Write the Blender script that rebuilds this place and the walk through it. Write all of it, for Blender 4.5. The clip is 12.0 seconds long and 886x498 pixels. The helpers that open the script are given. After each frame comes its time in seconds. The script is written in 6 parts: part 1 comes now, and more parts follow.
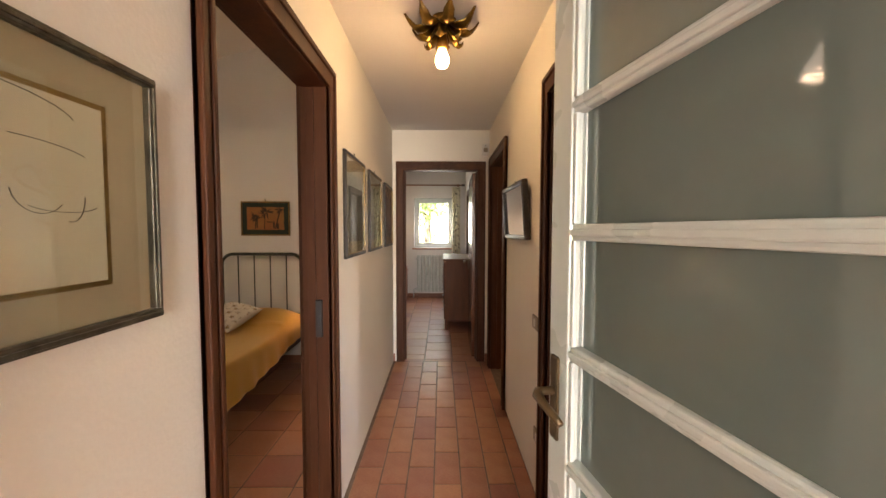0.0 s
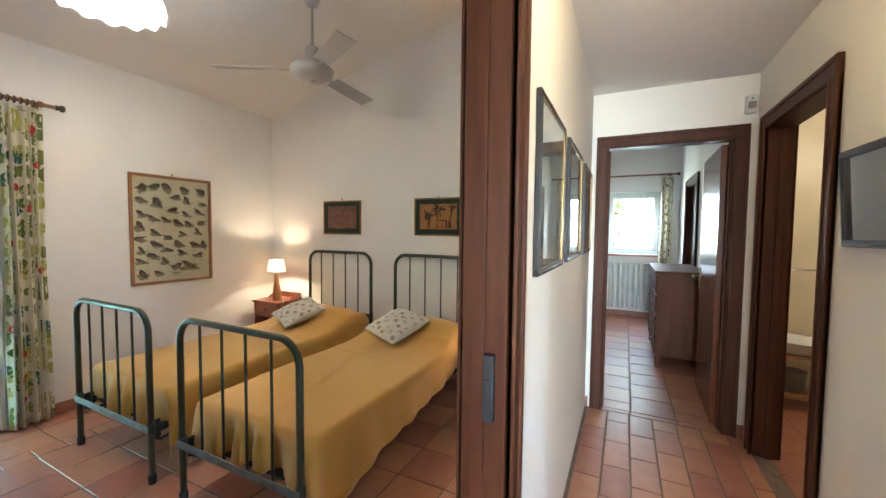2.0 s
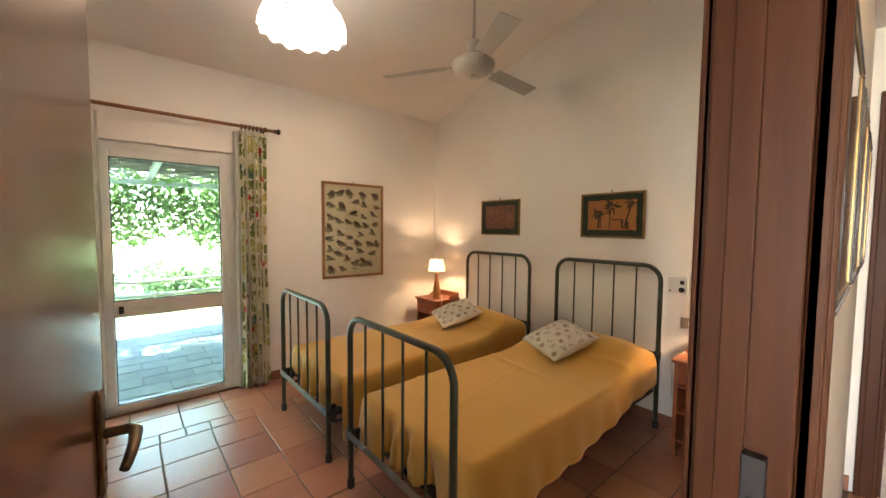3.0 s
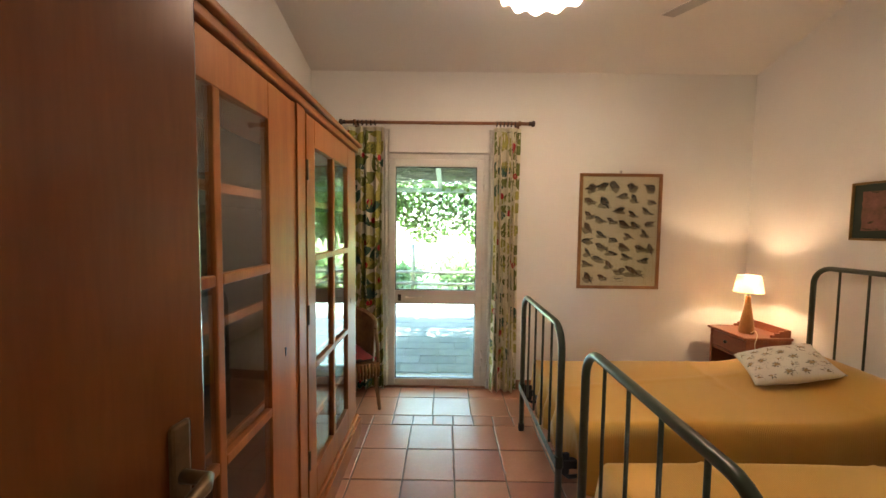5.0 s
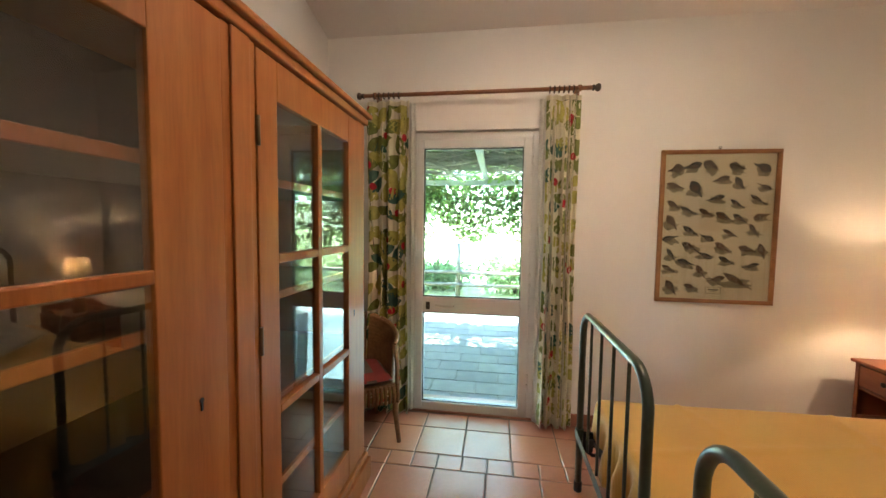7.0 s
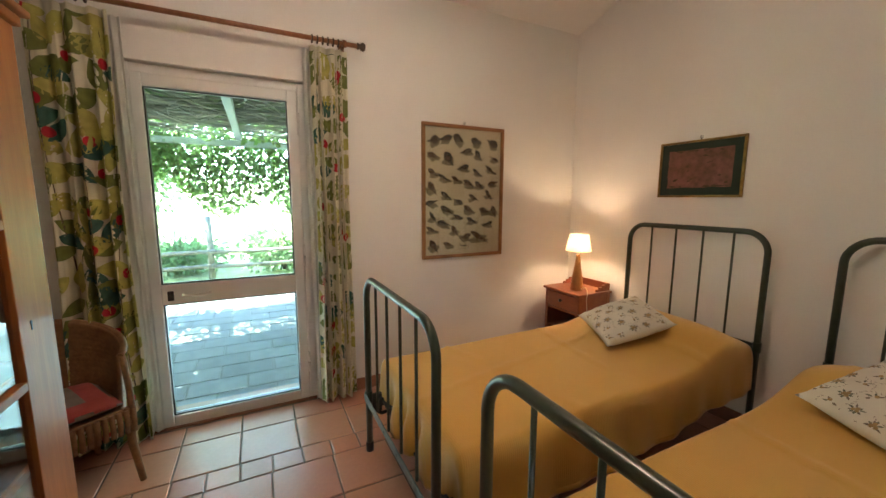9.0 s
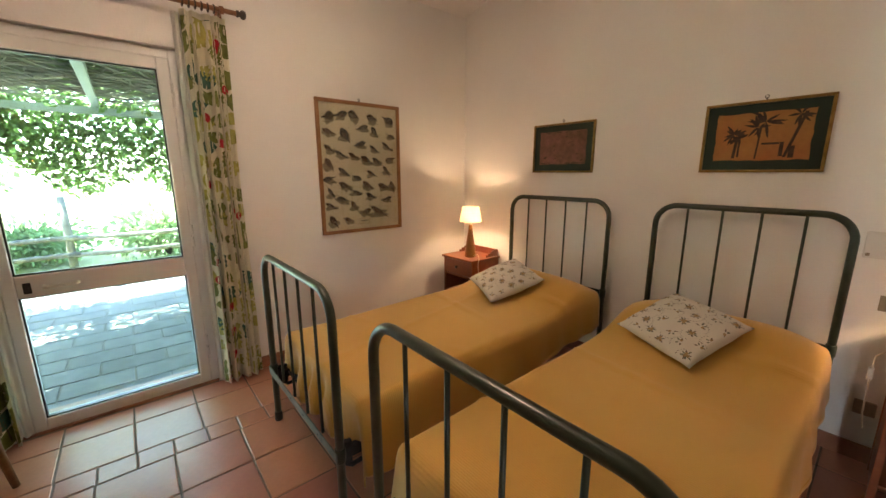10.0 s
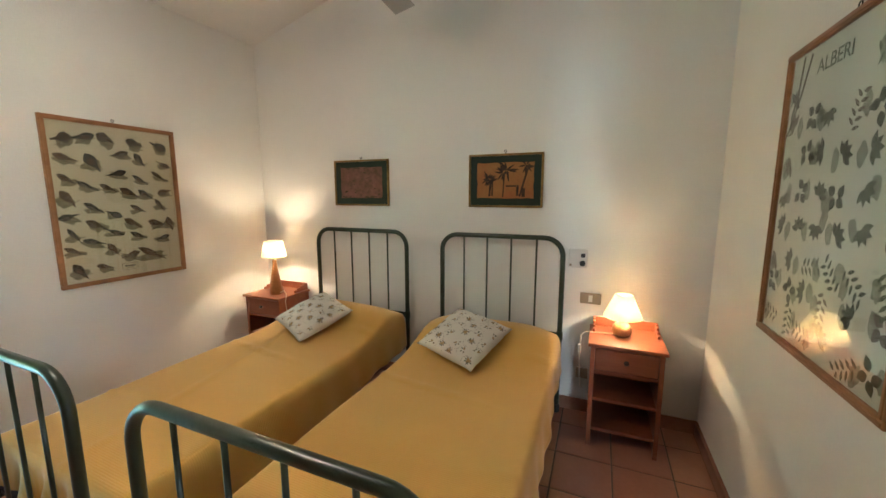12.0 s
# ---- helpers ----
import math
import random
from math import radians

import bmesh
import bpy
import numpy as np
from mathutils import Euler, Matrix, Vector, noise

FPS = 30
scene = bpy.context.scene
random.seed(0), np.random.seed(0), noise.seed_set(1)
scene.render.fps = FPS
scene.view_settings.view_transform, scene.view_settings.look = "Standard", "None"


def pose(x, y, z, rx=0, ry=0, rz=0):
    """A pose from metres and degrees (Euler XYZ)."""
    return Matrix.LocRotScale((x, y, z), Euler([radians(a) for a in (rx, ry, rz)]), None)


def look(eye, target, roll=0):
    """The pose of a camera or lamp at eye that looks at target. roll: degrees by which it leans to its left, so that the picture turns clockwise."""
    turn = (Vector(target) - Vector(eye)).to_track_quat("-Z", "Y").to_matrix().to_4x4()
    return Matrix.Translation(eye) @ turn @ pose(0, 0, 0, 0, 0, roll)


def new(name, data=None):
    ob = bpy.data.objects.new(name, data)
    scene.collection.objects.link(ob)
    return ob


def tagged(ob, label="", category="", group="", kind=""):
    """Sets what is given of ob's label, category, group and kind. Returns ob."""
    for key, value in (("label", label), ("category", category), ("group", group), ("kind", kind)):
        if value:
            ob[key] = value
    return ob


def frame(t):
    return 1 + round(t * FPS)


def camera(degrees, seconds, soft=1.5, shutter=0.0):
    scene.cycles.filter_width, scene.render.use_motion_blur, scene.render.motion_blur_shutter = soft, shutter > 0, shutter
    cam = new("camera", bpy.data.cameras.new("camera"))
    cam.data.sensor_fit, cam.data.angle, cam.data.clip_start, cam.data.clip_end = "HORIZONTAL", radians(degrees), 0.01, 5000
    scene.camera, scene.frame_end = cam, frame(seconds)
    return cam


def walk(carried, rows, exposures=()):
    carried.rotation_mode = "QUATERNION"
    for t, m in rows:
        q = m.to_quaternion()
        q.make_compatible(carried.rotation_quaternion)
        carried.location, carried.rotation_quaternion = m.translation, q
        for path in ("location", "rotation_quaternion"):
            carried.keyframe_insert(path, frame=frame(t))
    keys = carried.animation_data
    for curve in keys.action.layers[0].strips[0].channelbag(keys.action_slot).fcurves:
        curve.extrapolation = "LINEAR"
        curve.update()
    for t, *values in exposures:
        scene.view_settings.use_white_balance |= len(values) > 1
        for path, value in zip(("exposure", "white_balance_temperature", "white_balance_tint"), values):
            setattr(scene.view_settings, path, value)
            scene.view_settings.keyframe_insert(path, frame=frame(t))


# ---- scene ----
cam = camera(99.8, 12.0)
PATH = [
    (0, (0.011, -0.004, 1.441), (0.022, 1.993, 1.339), 0.1),
    (0.5, (-0.064, 0.282, 1.454), (-0.078, 2.279, 1.345), 0.3),
    (1, (-0.117, 0.533, 1.447), (-0.312, 2.52, 1.335), 0.3),
    (1.5, (-0.168, 0.708, 1.449), (-0.674, 2.64, 1.347), 0.4),
    (2, (-0.25, 0.815, 1.427), (-1.127, 2.61, 1.329), 0.6),
    (2.5, (-0.379, 0.943, 1.444), (-1.601, 2.523, 1.34), 0.6),
    (3, (-0.443, 1.004, 1.445), (-1.961, 2.301, 1.332), 0.5),
    (3.5, (-0.488, 1.138, 1.443), (-2.229, 2.115, 1.323), 0.5),
    (5.5, (-1.028, 1.399, 1.424), (-3.008, 1.145, 1.294), 0.8),
    (6, (-1.198, 1.444, 1.438), (-3.155, 1.059, 1.292), 0.8),
    (6.5, (-1.328, 1.472, 1.419), (-3.286, 1.09, 1.284), 0.8),
    (8.5, (-1.603, 1.451, 1.364), (-3.508, 2.023, 1.154), 0.3),
    (9, (-1.569, 1.441, 1.363), (-3.345, 2.322, 1.095), 0.2),
    (9.5, (-1.451, 1.41, 1.359), (-3.1, 2.49, 1.024), 0.2),
    (10, (-1.37, 1.423, 1.379), (-2.872, 2.682, 0.977), -0.1),
    (10.5, (-1.323, 1.437, 1.367), (-2.637, 2.884, 0.944), 0.0),
    (11, (-1.293, 1.451, 1.389), (-2.412, 3.052, 0.961), -0.0),
    (11.5, (-1.248, 1.458, 1.428), (-2.189, 3.177, 1.028), -0.2),
    (12, (-1.241, 1.432, 1.457), (-2.007, 3.258, 1.174), -0.0),
]
EXPOSURE = 5.2
LOOK = [(0, -.38, 8000, 25), (.5, .05, 7100, 19), (1.0, .48, 6400, 13), (1.5, .5, 5900, 10), (2.0, .44, 5700, 9), (2.5, .26, 6700, 16), (3.0, .2, 7300, 20), (3.5, .15, 7800, 22), (5.5, .12, 7500, 21),
        (6.5, .2, 7300, 20), (8.5, -.08, 7000, 19), (9.5, -.08, 7100, 20), (10.5, -.13, 7700, 24), (11.2, .02, 6500, 15), (12.0, .25, 5800, 5)]
walk(cam, [(t, look(eye, target, roll)) for t, eye, target, roll in PATH], [(t, EXPOSURE + e, k, g) for t, e, k, g in LOOK])


# ---------------------------------------------------------------- world, sun, lamps
SUN_EL, SUN_AZ = radians(55), radians(250)      # azimuth counted from +x towards +y
world = bpy.data.worlds.new("sky_world")
scene.world = world
world.use_nodes = True
wn = world.node_tree.nodes
sky = wn.new("ShaderNodeTexSky")
sky.sky_type, sky.sun_disc = "NISHITA", False
sky.sun_elevation, sky.sun_rotation = SUN_EL, radians(90) - SUN_AZ
wn["Background"].inputs["Strength"].default_value = 0.15
world.node_tree.links.new(sky.outputs[0], wn["Background"].inputs["Color"])


def lamp(name, kind, place, energy, colour, m=None, **more):
    data = bpy.data.lights.new(name, kind)
    data.energy, data.color = energy, colour
    if kind == "AREA":
        data.shape, data.size, data.size_y = "RECTANGLE", more["size"], more["size_y"]
    elif kind == "SUN":
        data.angle = more["angle"]
    else:
        data.shadow_soft_size = more["radius"]
    ob = new(name, data)
    ob.matrix_world = m if m is not None else Matrix.Translation(place)
    return ob


sun_from = Vector((math.cos(SUN_EL) * math.cos(SUN_AZ), math.cos(SUN_EL) * math.sin(SUN_AZ), math.sin(SUN_EL)))
lamp("sun", "SUN", None, 5, (1, .95, .86), look(sun_from * 40, (0, 0, 0)), angle=radians(.55))
WARM = (1, .74, .50)
lamp("bulb_corridor", "POINT", (.016, 1.93, 2.285), .062, (1, .72, .44), radius=.035)
lamp("bulb_lamp_tall", "POINT", (-3.74, 3.73, 1.022), .215, WARM, radius=.006)
lamp("bulb_lamp_round", "POINT", (-1.085, 3.80, .790), 0.172, (1, .66, .38), radius=.008)
lamp("bulb_pendant", "POINT", (-2.70, 1.84, 2.57), .52, (1, .80, .60), radius=.05)
lamp("bulb_far_room", "POINT", (-.83, 7.45, 1.0), 0.259, WARM, radius=.03)
# invented fill that warms the bathroom; no known lamp there
lamp("fill_light_bathroom", "POINT", (1.5, 4.0, 2.2), .50, (1, .80, .52), radius=.08)
lamp("window_light_bedroom", "AREA", None, .15, (.72, .93, 1), look((-4.335, 1.29, .42), (-3.3, 1.29, .50)), size=.66, size_y=.62)
lamp("window_light_far_room", "AREA", None, .65, (.84, .94, 1), look((-.14, 8.05, 1.57), (-.14, 4, 1.0)), size=.62, size_y=.9)
lamp("window_light_living", "AREA", None, 11, (.84, .95, 1), look((.5, -4.05, 1.4), (-.1, 0, 1.3)), size=1.6, size_y=1.4)
# made-up fill for the side room; no window is known there
lamp("fill_light_side_room", "AREA", None, .4, (1, .95, .88), look((3.0, .43, 1.55), (1.2, 1.9, 1.2)), size=.5, size_y=1.0)

# ---------------------------------------------------------------- materials


def material(name, colour, rough=.5, metal=0.0, vary=.12, scale=3.0, fine=60.0, bump=.05, second=None, stretch=None, coat=0.0, translucent=0.0, random_amount=0.0, sheen=0.0, by_island=False, rib=0.0):
    """Principled surface with large mottling, fine grain and relief."""
    m = bpy.data.materials.new(name)
    m.use_nodes = True
    n, l = m.node_tree.nodes, m.node_tree.links
    p = n["Principled BSDF"]
    p.inputs["Roughness"].default_value, p.inputs["Metallic"].default_value = rough, metal
    p.inputs["Coat Weight"].default_value, p.inputs["Coat Roughness"].default_value = coat, .12
    p.inputs["Sheen Weight"].default_value = sheen
    co = n.new("ShaderNodeTexCoord")
    mp = n.new("ShaderNodeMapping")
    mp.inputs["Scale"].default_value = stretch or (1, 1, 1)
    l.new(co.outputs["Object"], mp.inputs["Vector"])
    big, small = n.new("ShaderNodeTexNoise"), n.new("ShaderNodeTexNoise")
    for t, s, d in ((big, scale, 4), (small, fine, 5)):
        t.inputs["Scale"].default_value, t.inputs["Detail"].default_value = s, d
        l.new(mp.outputs[0], t.inputs["Vector"])
    other = second or tuple(c * (1 - vary * 2) for c in colour)
    mix = n.new("ShaderNodeMix")
    mix.data_type = "RGBA"
    mix.inputs["A"].default_value, mix.inputs["B"].default_value = (*colour, 1), (*other, 1)
    ramp = n.new("ShaderNodeValToRGB")
    ramp.color_ramp.elements[0].position, ramp.color_ramp.elements[1].position = .35, .7
    l.new(big.outputs["Fac"], ramp.inputs[0])
    l.new(ramp.outputs[0], mix.inputs["Factor"])
    grain = n.new("ShaderNodeMix")
    grain.data_type, grain.blend_type = "RGBA", "MULTIPLY"
    grain.inputs["Factor"].default_value = vary * 2
    l.new(mix.outputs["Result"], grain.inputs["A"])
    l.new(small.outputs["Fac"], grain.inputs["B"])
    out = grain.outputs["Result"]
    if random_amount:
        hsv = n.new("ShaderNodeHueSaturation")
        if by_island:
            info = n.new("ShaderNodeNewGeometry")
            rnd = info.outputs["Random Per Island"]
        else:
            info = n.new("ShaderNodeObjectInfo")
            rnd = info.outputs["Random"]
        mr = n.new("ShaderNodeMapRange")
        mr.inputs["To Min"].default_value, mr.inputs["To Max"].default_value = 1 - random_amount, 1 + random_amount
        l.new(rnd, mr.inputs["Value"])
        l.new(mr.outputs[0], hsv.inputs["Value"])
        mh = n.new("ShaderNodeMapRange")
        mh.inputs["To Min"].default_value, mh.inputs["To Max"].default_value = .5 - random_amount * .06, .5 + random_amount * .06
        l.new(rnd, mh.inputs["Value"])
        l.new(mh.outputs[0], hsv.inputs["Hue"])
        l.new(out, hsv.inputs["Color"])
        out = hsv.outputs[0]
    l.new(out, p.inputs["Base Color"])
    if bump:
        b = n.new("ShaderNodeBump")
        b.inputs["Strength"].default_value, b.inputs["Distance"].default_value = bump, .01
        l.new(small.outputs["Fac"], b.inputs["Height"])
        if rib:
            wave, both = n.new("ShaderNodeTexWave"), n.new("ShaderNodeMath")
            wave.bands_direction, both.operation = "Y", "ADD"
            wave.inputs["Scale"].default_value, wave.inputs["Distortion"].default_value = rib, .6
            l.new(co.outputs["Object"], wave.inputs["Vector"])
            l.new(wave.outputs["Fac"], both.inputs[0])
            l.new(small.outputs["Fac"], both.inputs[1])
            l.new(both.outputs[0], b.inputs["Height"])
        l.new(b.outputs[0], p.inputs["Normal"])
        rr = n.new("ShaderNodeMapRange")
        rr.inputs["To Min"].default_value, rr.inputs["To Max"].default_value = max(.02, rough - .04), min(1, rough + .04)
        l.new(big.outputs["Fac"], rr.inputs["Value"])
        l.new(rr.outputs[0], p.inputs["Roughness"])
    if translucent:
        tr = n.new("ShaderNodeBsdfTranslucent")
        l.new(out, tr.inputs["Color"])
        mx = n.new("ShaderNodeMixShader")
        mx.inputs[0].default_value = translucent
        l.new(p.outputs[0], mx.inputs[1])
        l.new(tr.outputs[0], mx.inputs[2])
        l.new(mx.outputs[0], n["Material Output"].inputs["Surface"])
    return m


def glass_material(name, tint=(1, 1, 1), rough=.0, ior=1.5):
    m = bpy.data.materials.new(name)
    m.use_nodes = True
    n, l = m.node_tree.nodes, m.node_tree.links
    n.remove(n["Principled BSDF"])
    t, g, f, x = n.new("ShaderNodeBsdfTransparent"), n.new("ShaderNodeBsdfGlossy"), n.new("ShaderNodeLayerWeight"), n.new("ShaderNodeMixShader")
    t.inputs["Color"].default_value = (*tint, 1)
    g.inputs["Roughness"].default_value, f.inputs["Blend"].default_value = rough, .5
    power, scaled = n.new("ShaderNodeMath"), n.new("ShaderNodeMath")
    power.operation, scaled.operation = "POWER", "MULTIPLY_ADD"
    base = ((ior - 1) / (ior + 1)) ** 2
    power.inputs[1].default_value, scaled.inputs[1].default_value, scaled.inputs[2].default_value = 5, 1 - base, base
    l.new(f.outputs["Facing"], power.inputs[0])
    l.new(power.outputs[0], scaled.inputs[0])
    l.new(scaled.outputs[0], x.inputs[0])
    l.new(t.outputs[0], x.inputs[1])
    l.new(g.outputs[0], x.inputs[2])
    l.new(x.outputs[0], n["Material Output"].inputs["Surface"])
    return m


def glow_material(name, colour, strength):
    m = bpy.data.materials.new(name)
    m.use_nodes = True
    p = m.node_tree.nodes["Principled BSDF"]
    p.inputs["Base Color"].default_value = (*colour, 1)
    p.inputs["Emission Color"].default_value, p.inputs["Emission Strength"].default_value = (*colour, 1), strength
    return m


M = {}
M["plaster"] = material("white_plaster", (.80, .785, .755), .85, vary=.03, scale=1.2, fine=90, bump=.12)
M["plaster_corridor"] = material("cream_plaster", (.80, .76, .68), .85, vary=.03, scale=1.4, fine=90, bump=.12)
M["ceiling"] = material("ceiling_paint", (.78, .755, .725), .9, vary=.03, scale=1, fine=80, bump=.08)
M["terracotta"] = material("terracotta_tile", (.42, .165, .09), .46, vary=.14, scale=9, fine=70, bump=.06, second=(.48, .225, .13), random_amount=.18, coat=.05)
M["terracotta_waxed"] = material("waxed_terracotta_tile", (.50, .215, .135), .36, vary=.09, scale=6, fine=45, bump=.015, second=(.53, .245, .16), random_amount=.16, coat=.12)
M["terracotta_dark"] = material("terracotta_skirting", (.36, .15, .085), .45, vary=.12, scale=8, fine=60, bump=.05)
M["grout"] = material("cement_grout", (.27, .19, .145), .9, vary=.2, scale=12, fine=150, bump=.2)
M["dark_wood"] = material("dark_walnut_stain", (.066, .0195, .0065), .50, vary=.2, scale=5, fine=30, bump=.03, second=(.098, .034, .013), stretch=(4, 4, .35))
M["dark_wood"].node_tree.nodes["Principled BSDF"].inputs["Specular IOR Level"].default_value = .2
M["door_leaf"] = material("brown_door_veneer", (.135, .041, .014), .22, vary=.14, scale=3, fine=40, bump=.01, second=(.165, .055, .021), stretch=(3, 3, .3), coat=.25)
M["pine"] = material("orange_pine", (.35, .112, .030), .45, vary=.18, scale=4, fine=24, bump=.03, second=(.43, .155, .046), stretch=(5, 5, .4), coat=.06)
M["pine"].node_tree.nodes["Principled BSDF"].inputs["Specular IOR Level"].default_value = .18
# near-black brown: the shade inside the wardrobe is put into the colour
M["pine_shaded"] = material("shaded_cabinet_inside", (.050, .026, .015), .6, vary=.16, scale=4, fine=24, bump=.03, stretch=(.4, 5, 5))
M["nightstand"] = material("red_pine", (.27, .072, .032), .42, vary=.16, scale=4, fine=28, bump=.03, second=(.31, .10, .042), stretch=(.5, 5, 5), coat=.2)
M["cherry"] = material("dresser_cherry", (.15, .050, .020), .5, vary=.18, scale=4, fine=30, bump=.02, stretch=(3, 3, .4))
M["cherry"].node_tree.nodes["Principled BSDF"].inputs["Specular IOR Level"].default_value = .2
M["white_lacquer"] = material("white_gloss_paint", (.52, .57, .545), .28, vary=.03, scale=4, fine=40, bump=.03, coat=.2)
M["alu_white"] = material("white_aluminium", (.70, .71, .70), .35, vary=.03, scale=4, fine=60, bump=.01)
M["green_iron"] = material("dark_green_enamel", (.030, .045, .026), .32, vary=.15, scale=12, fine=90, bump=.05, coat=.2)
M["grey_iron"] = material("grey_green_iron", (.22, .26, .25), .45, metal=.4, vary=.2, scale=20, fine=90, bump=.08)
M["black_iron"] = material("black_iron", (.02, .02, .022), .5, vary=.2, bump=.08)
M["mustard"] = material("mustard_cotton", (.64, .345, .055), .8, vary=.07, scale=1.6, fine=420, bump=.14, second=(.70, .41, .09), stretch=(.25, 1, 1), sheen=.35, rib=36)
M["ticking"] = material("mattress_ticking", (.55, .45, .34), .9, vary=.1, bump=.1)
M["pillow"] = material("off_white_cotton", (.72, .68, .60), .9, vary=.05, scale=6, fine=300, bump=.12)
M["print_green"] = material("print_sage", (.25, .26, .20), .9, vary=.2, scale=40, bump=0)
M["print_ochre"] = material("print_ochre", (.52, .35, .17), .9, vary=.2, scale=40, bump=0)
M["print_mauve"] = material("print_grey_mauve", (.30, .24, .20), .9, vary=.2, scale=40, bump=0)
M["curtain"] = material("curtain_cream_cotton", (.80, .76, .60), .9, vary=.05, scale=5, fine=300, bump=.1, translucent=.35)
M["sheer"] = material("white_lining", (.80, .80, .76), .9, vary=.03, bump=.05, translucent=.45)
M["leaf_olive"] = material("curtain_olive", (.25, .29, .075), .9, vary=.2, scale=30, bump=.0, translucent=.25)
M["leaf_dark"] = material("curtain_dark_green", (.06, .17, .125), .9, vary=.2, scale=30, bump=.0, translucent=.2)
M["leaf_yellow"] = material("curtain_yellow", (.60, .56, .16), .9, vary=.15, scale=30, bump=.0, translucent=.3)
M["leaf_stem"] = material("curtain_stem_brown", (.16, .12, .06), .9, vary=.2, scale=30, bump=.0, translucent=.2)
M["leaf_red"] = material("curtain_red", (.58, .025, .04), .9, vary=.1, scale=30, bump=.0, translucent=.2)
M["rod"] = material("curtain_rod_wood", (.30, .115, .045), .4, vary=.15, scale=6, fine=30, bump=.02, stretch=(6, .5, 6), coat=.2)
M["finial"] = material("dark_turned_wood", (.045, .022, .014), .35, vary=.2, bump=.02, coat=.2)
M["frame_oak"] = material("oak_frame", (.40, .175, .065), .45, vary=.18, scale=8, fine=40, bump=.03)
M["frame_gold"] = material("gilt_frame", (.42, .25, .075), .36, metal=.7, vary=.2, scale=20, fine=70, bump=.06)
M["frame_dark"] = material("black_frame", (.025, .020, .016), .32, vary=.2, scale=14, bump=.03, coat=.2)
M["frame_silver"] = material("tarnished_silver_frame", (.16, .145, .105), .36, metal=.6, vary=.3, scale=25, fine=90, bump=.15)
M["mount_green"] = material("green_mount", (.022, .042, .028), .85, vary=.12, bump=.03)
M["mount_beige"] = material("beige_mount", (.42, .33, .21), .85, vary=.06, bump=.02)
M["paper"] = material("aged_paper", (.60, .52, .37), .85, vary=.06, scale=4, fine=120, bump=.02)
M["paper_pale"] = material("pale_paper", (.62, .63, .55), .85, vary=.05, scale=4, fine=120, bump=.02)
M["paper_grey"] = material("grey_print", (.30, .29, .26), .8, vary=.2, scale=6, fine=40, bump=.02, second=(.12, .12, .11))
M["ink_dark"] = material("print_ink_dark", (.035, .028, .022), .85, vary=.2, scale=50, bump=0)
M["ink_brown"] = material("print_ink_brown", (.155, .085, .045), .85, vary=.25, scale=50, bump=0)
M["ink_grey"] = material("print_ink_grey", (.165, .135, .100), .85, vary=.25, scale=50, bump=0)
M["ink_umber"] = material("print_ink_umber", (.085, .050, .028), .85, vary=.25, scale=50, bump=0)
M["ink_wash"] = material("print_ink_pale_wash", (.30, .24, .155), .85, vary=.25, scale=50, bump=0, second=(.22, .19, .12))
M["ink_green"] = material("print_ink_green", (.10, .13, .075), .85, vary=.25, scale=40, bump=0)
M["ink_green_dark"] = material("print_ink_deep_green", (.035, .05, .030), .85, vary=.25, scale=40, bump=0)
M["ink_sage"] = material("print_ink_pale_sage", (.34, .37, .29), .85, vary=.2, scale=40, bump=0)
M["paint_orange"] = material("painted_orange_sky", (.40, .185, .055), .8, vary=.12, scale=6, fine=50, bump=.03, second=(.36, .13, .045))
M["paint_rose"] = material("painted_rose_ground", (.30, .125, .095), .8, vary=.3, scale=14, fine=40, bump=.05, second=(.17, .085, .05))
M["fan_plastic"] = material("white_enamel_metal", (.44, .44, .42), .35, vary=.04, bump=.01)
M["brass"] = material("aged_brass", (.16, .10, .045), .35, metal=.85, vary=.25, scale=18, bump=.05)
M["bronze"] = material("brown_bronze", (.20, .13, .065), .38, metal=.6, vary=.25, scale=18, bump=.05)
M["gilt_leaf"] = material("gilded_leaf_metal", (.34, .20, .04), .30, metal=.85, vary=.3, scale=16, fine=60, bump=.1, second=(.12, .07, .02))
M["chrome"] = material("chrome", (.7, .7, .7), .12, metal=1, vary=.03, bump=0)
M["rattan"] = material("woven_rattan", (.33, .175, .075), .6, vary=.3, scale=14, fine=60, bump=.25, second=(.24, .115, .05))
M["cushion_red"] = material("red_check_cotton", (.42, .075, .07), .9, vary=.12, scale=14, fine=260, bump=.1)
M["cushion_grey"] = material("grey_check_cotton", (.24, .20, .17), .9, vary=.12, scale=14, fine=260, bump=.1)
M["shade_cloth"] = material("lamp_shade_cloth", (.86, .78, .64), .9, vary=.04, scale=10, fine=200, bump=.05, translucent=.42)
M["lamp_wood"] = material("turned_beech", (.46, .215, .075), .38, vary=.14, scale=6, fine=40, bump=.02, stretch=(4, 4, .6), coat=.2)
M["white_plastic"] = material("white_plastic", (.68, .66, .62), .4, vary=.03, bump=.0)
M["beige_plate"] = material("beige_switch_plate", (.30, .24, .17), .4, vary=.06, bump=.0)
M["black_plastic"] = material("black_plastic", (.01, .01, .01), .4, vary=.1, bump=.0)
M["cable"] = material("cream_cable", (.66, .58, .46), .5, vary=.05, bump=0)
M["ceramic"] = material("white_ceramic", (.76, .76, .74), .15, vary=.02, bump=0, coat=.3)
M["steel"] = material("brushed_steel", (.38, .38, .37), .32, metal=.9, vary=.1, fine=80, bump=.02)
M["bentwood"] = material("bentwood_beech", (.40, .17, .055), .38, vary=.16, scale=8, fine=40, bump=.02, coat=.2)
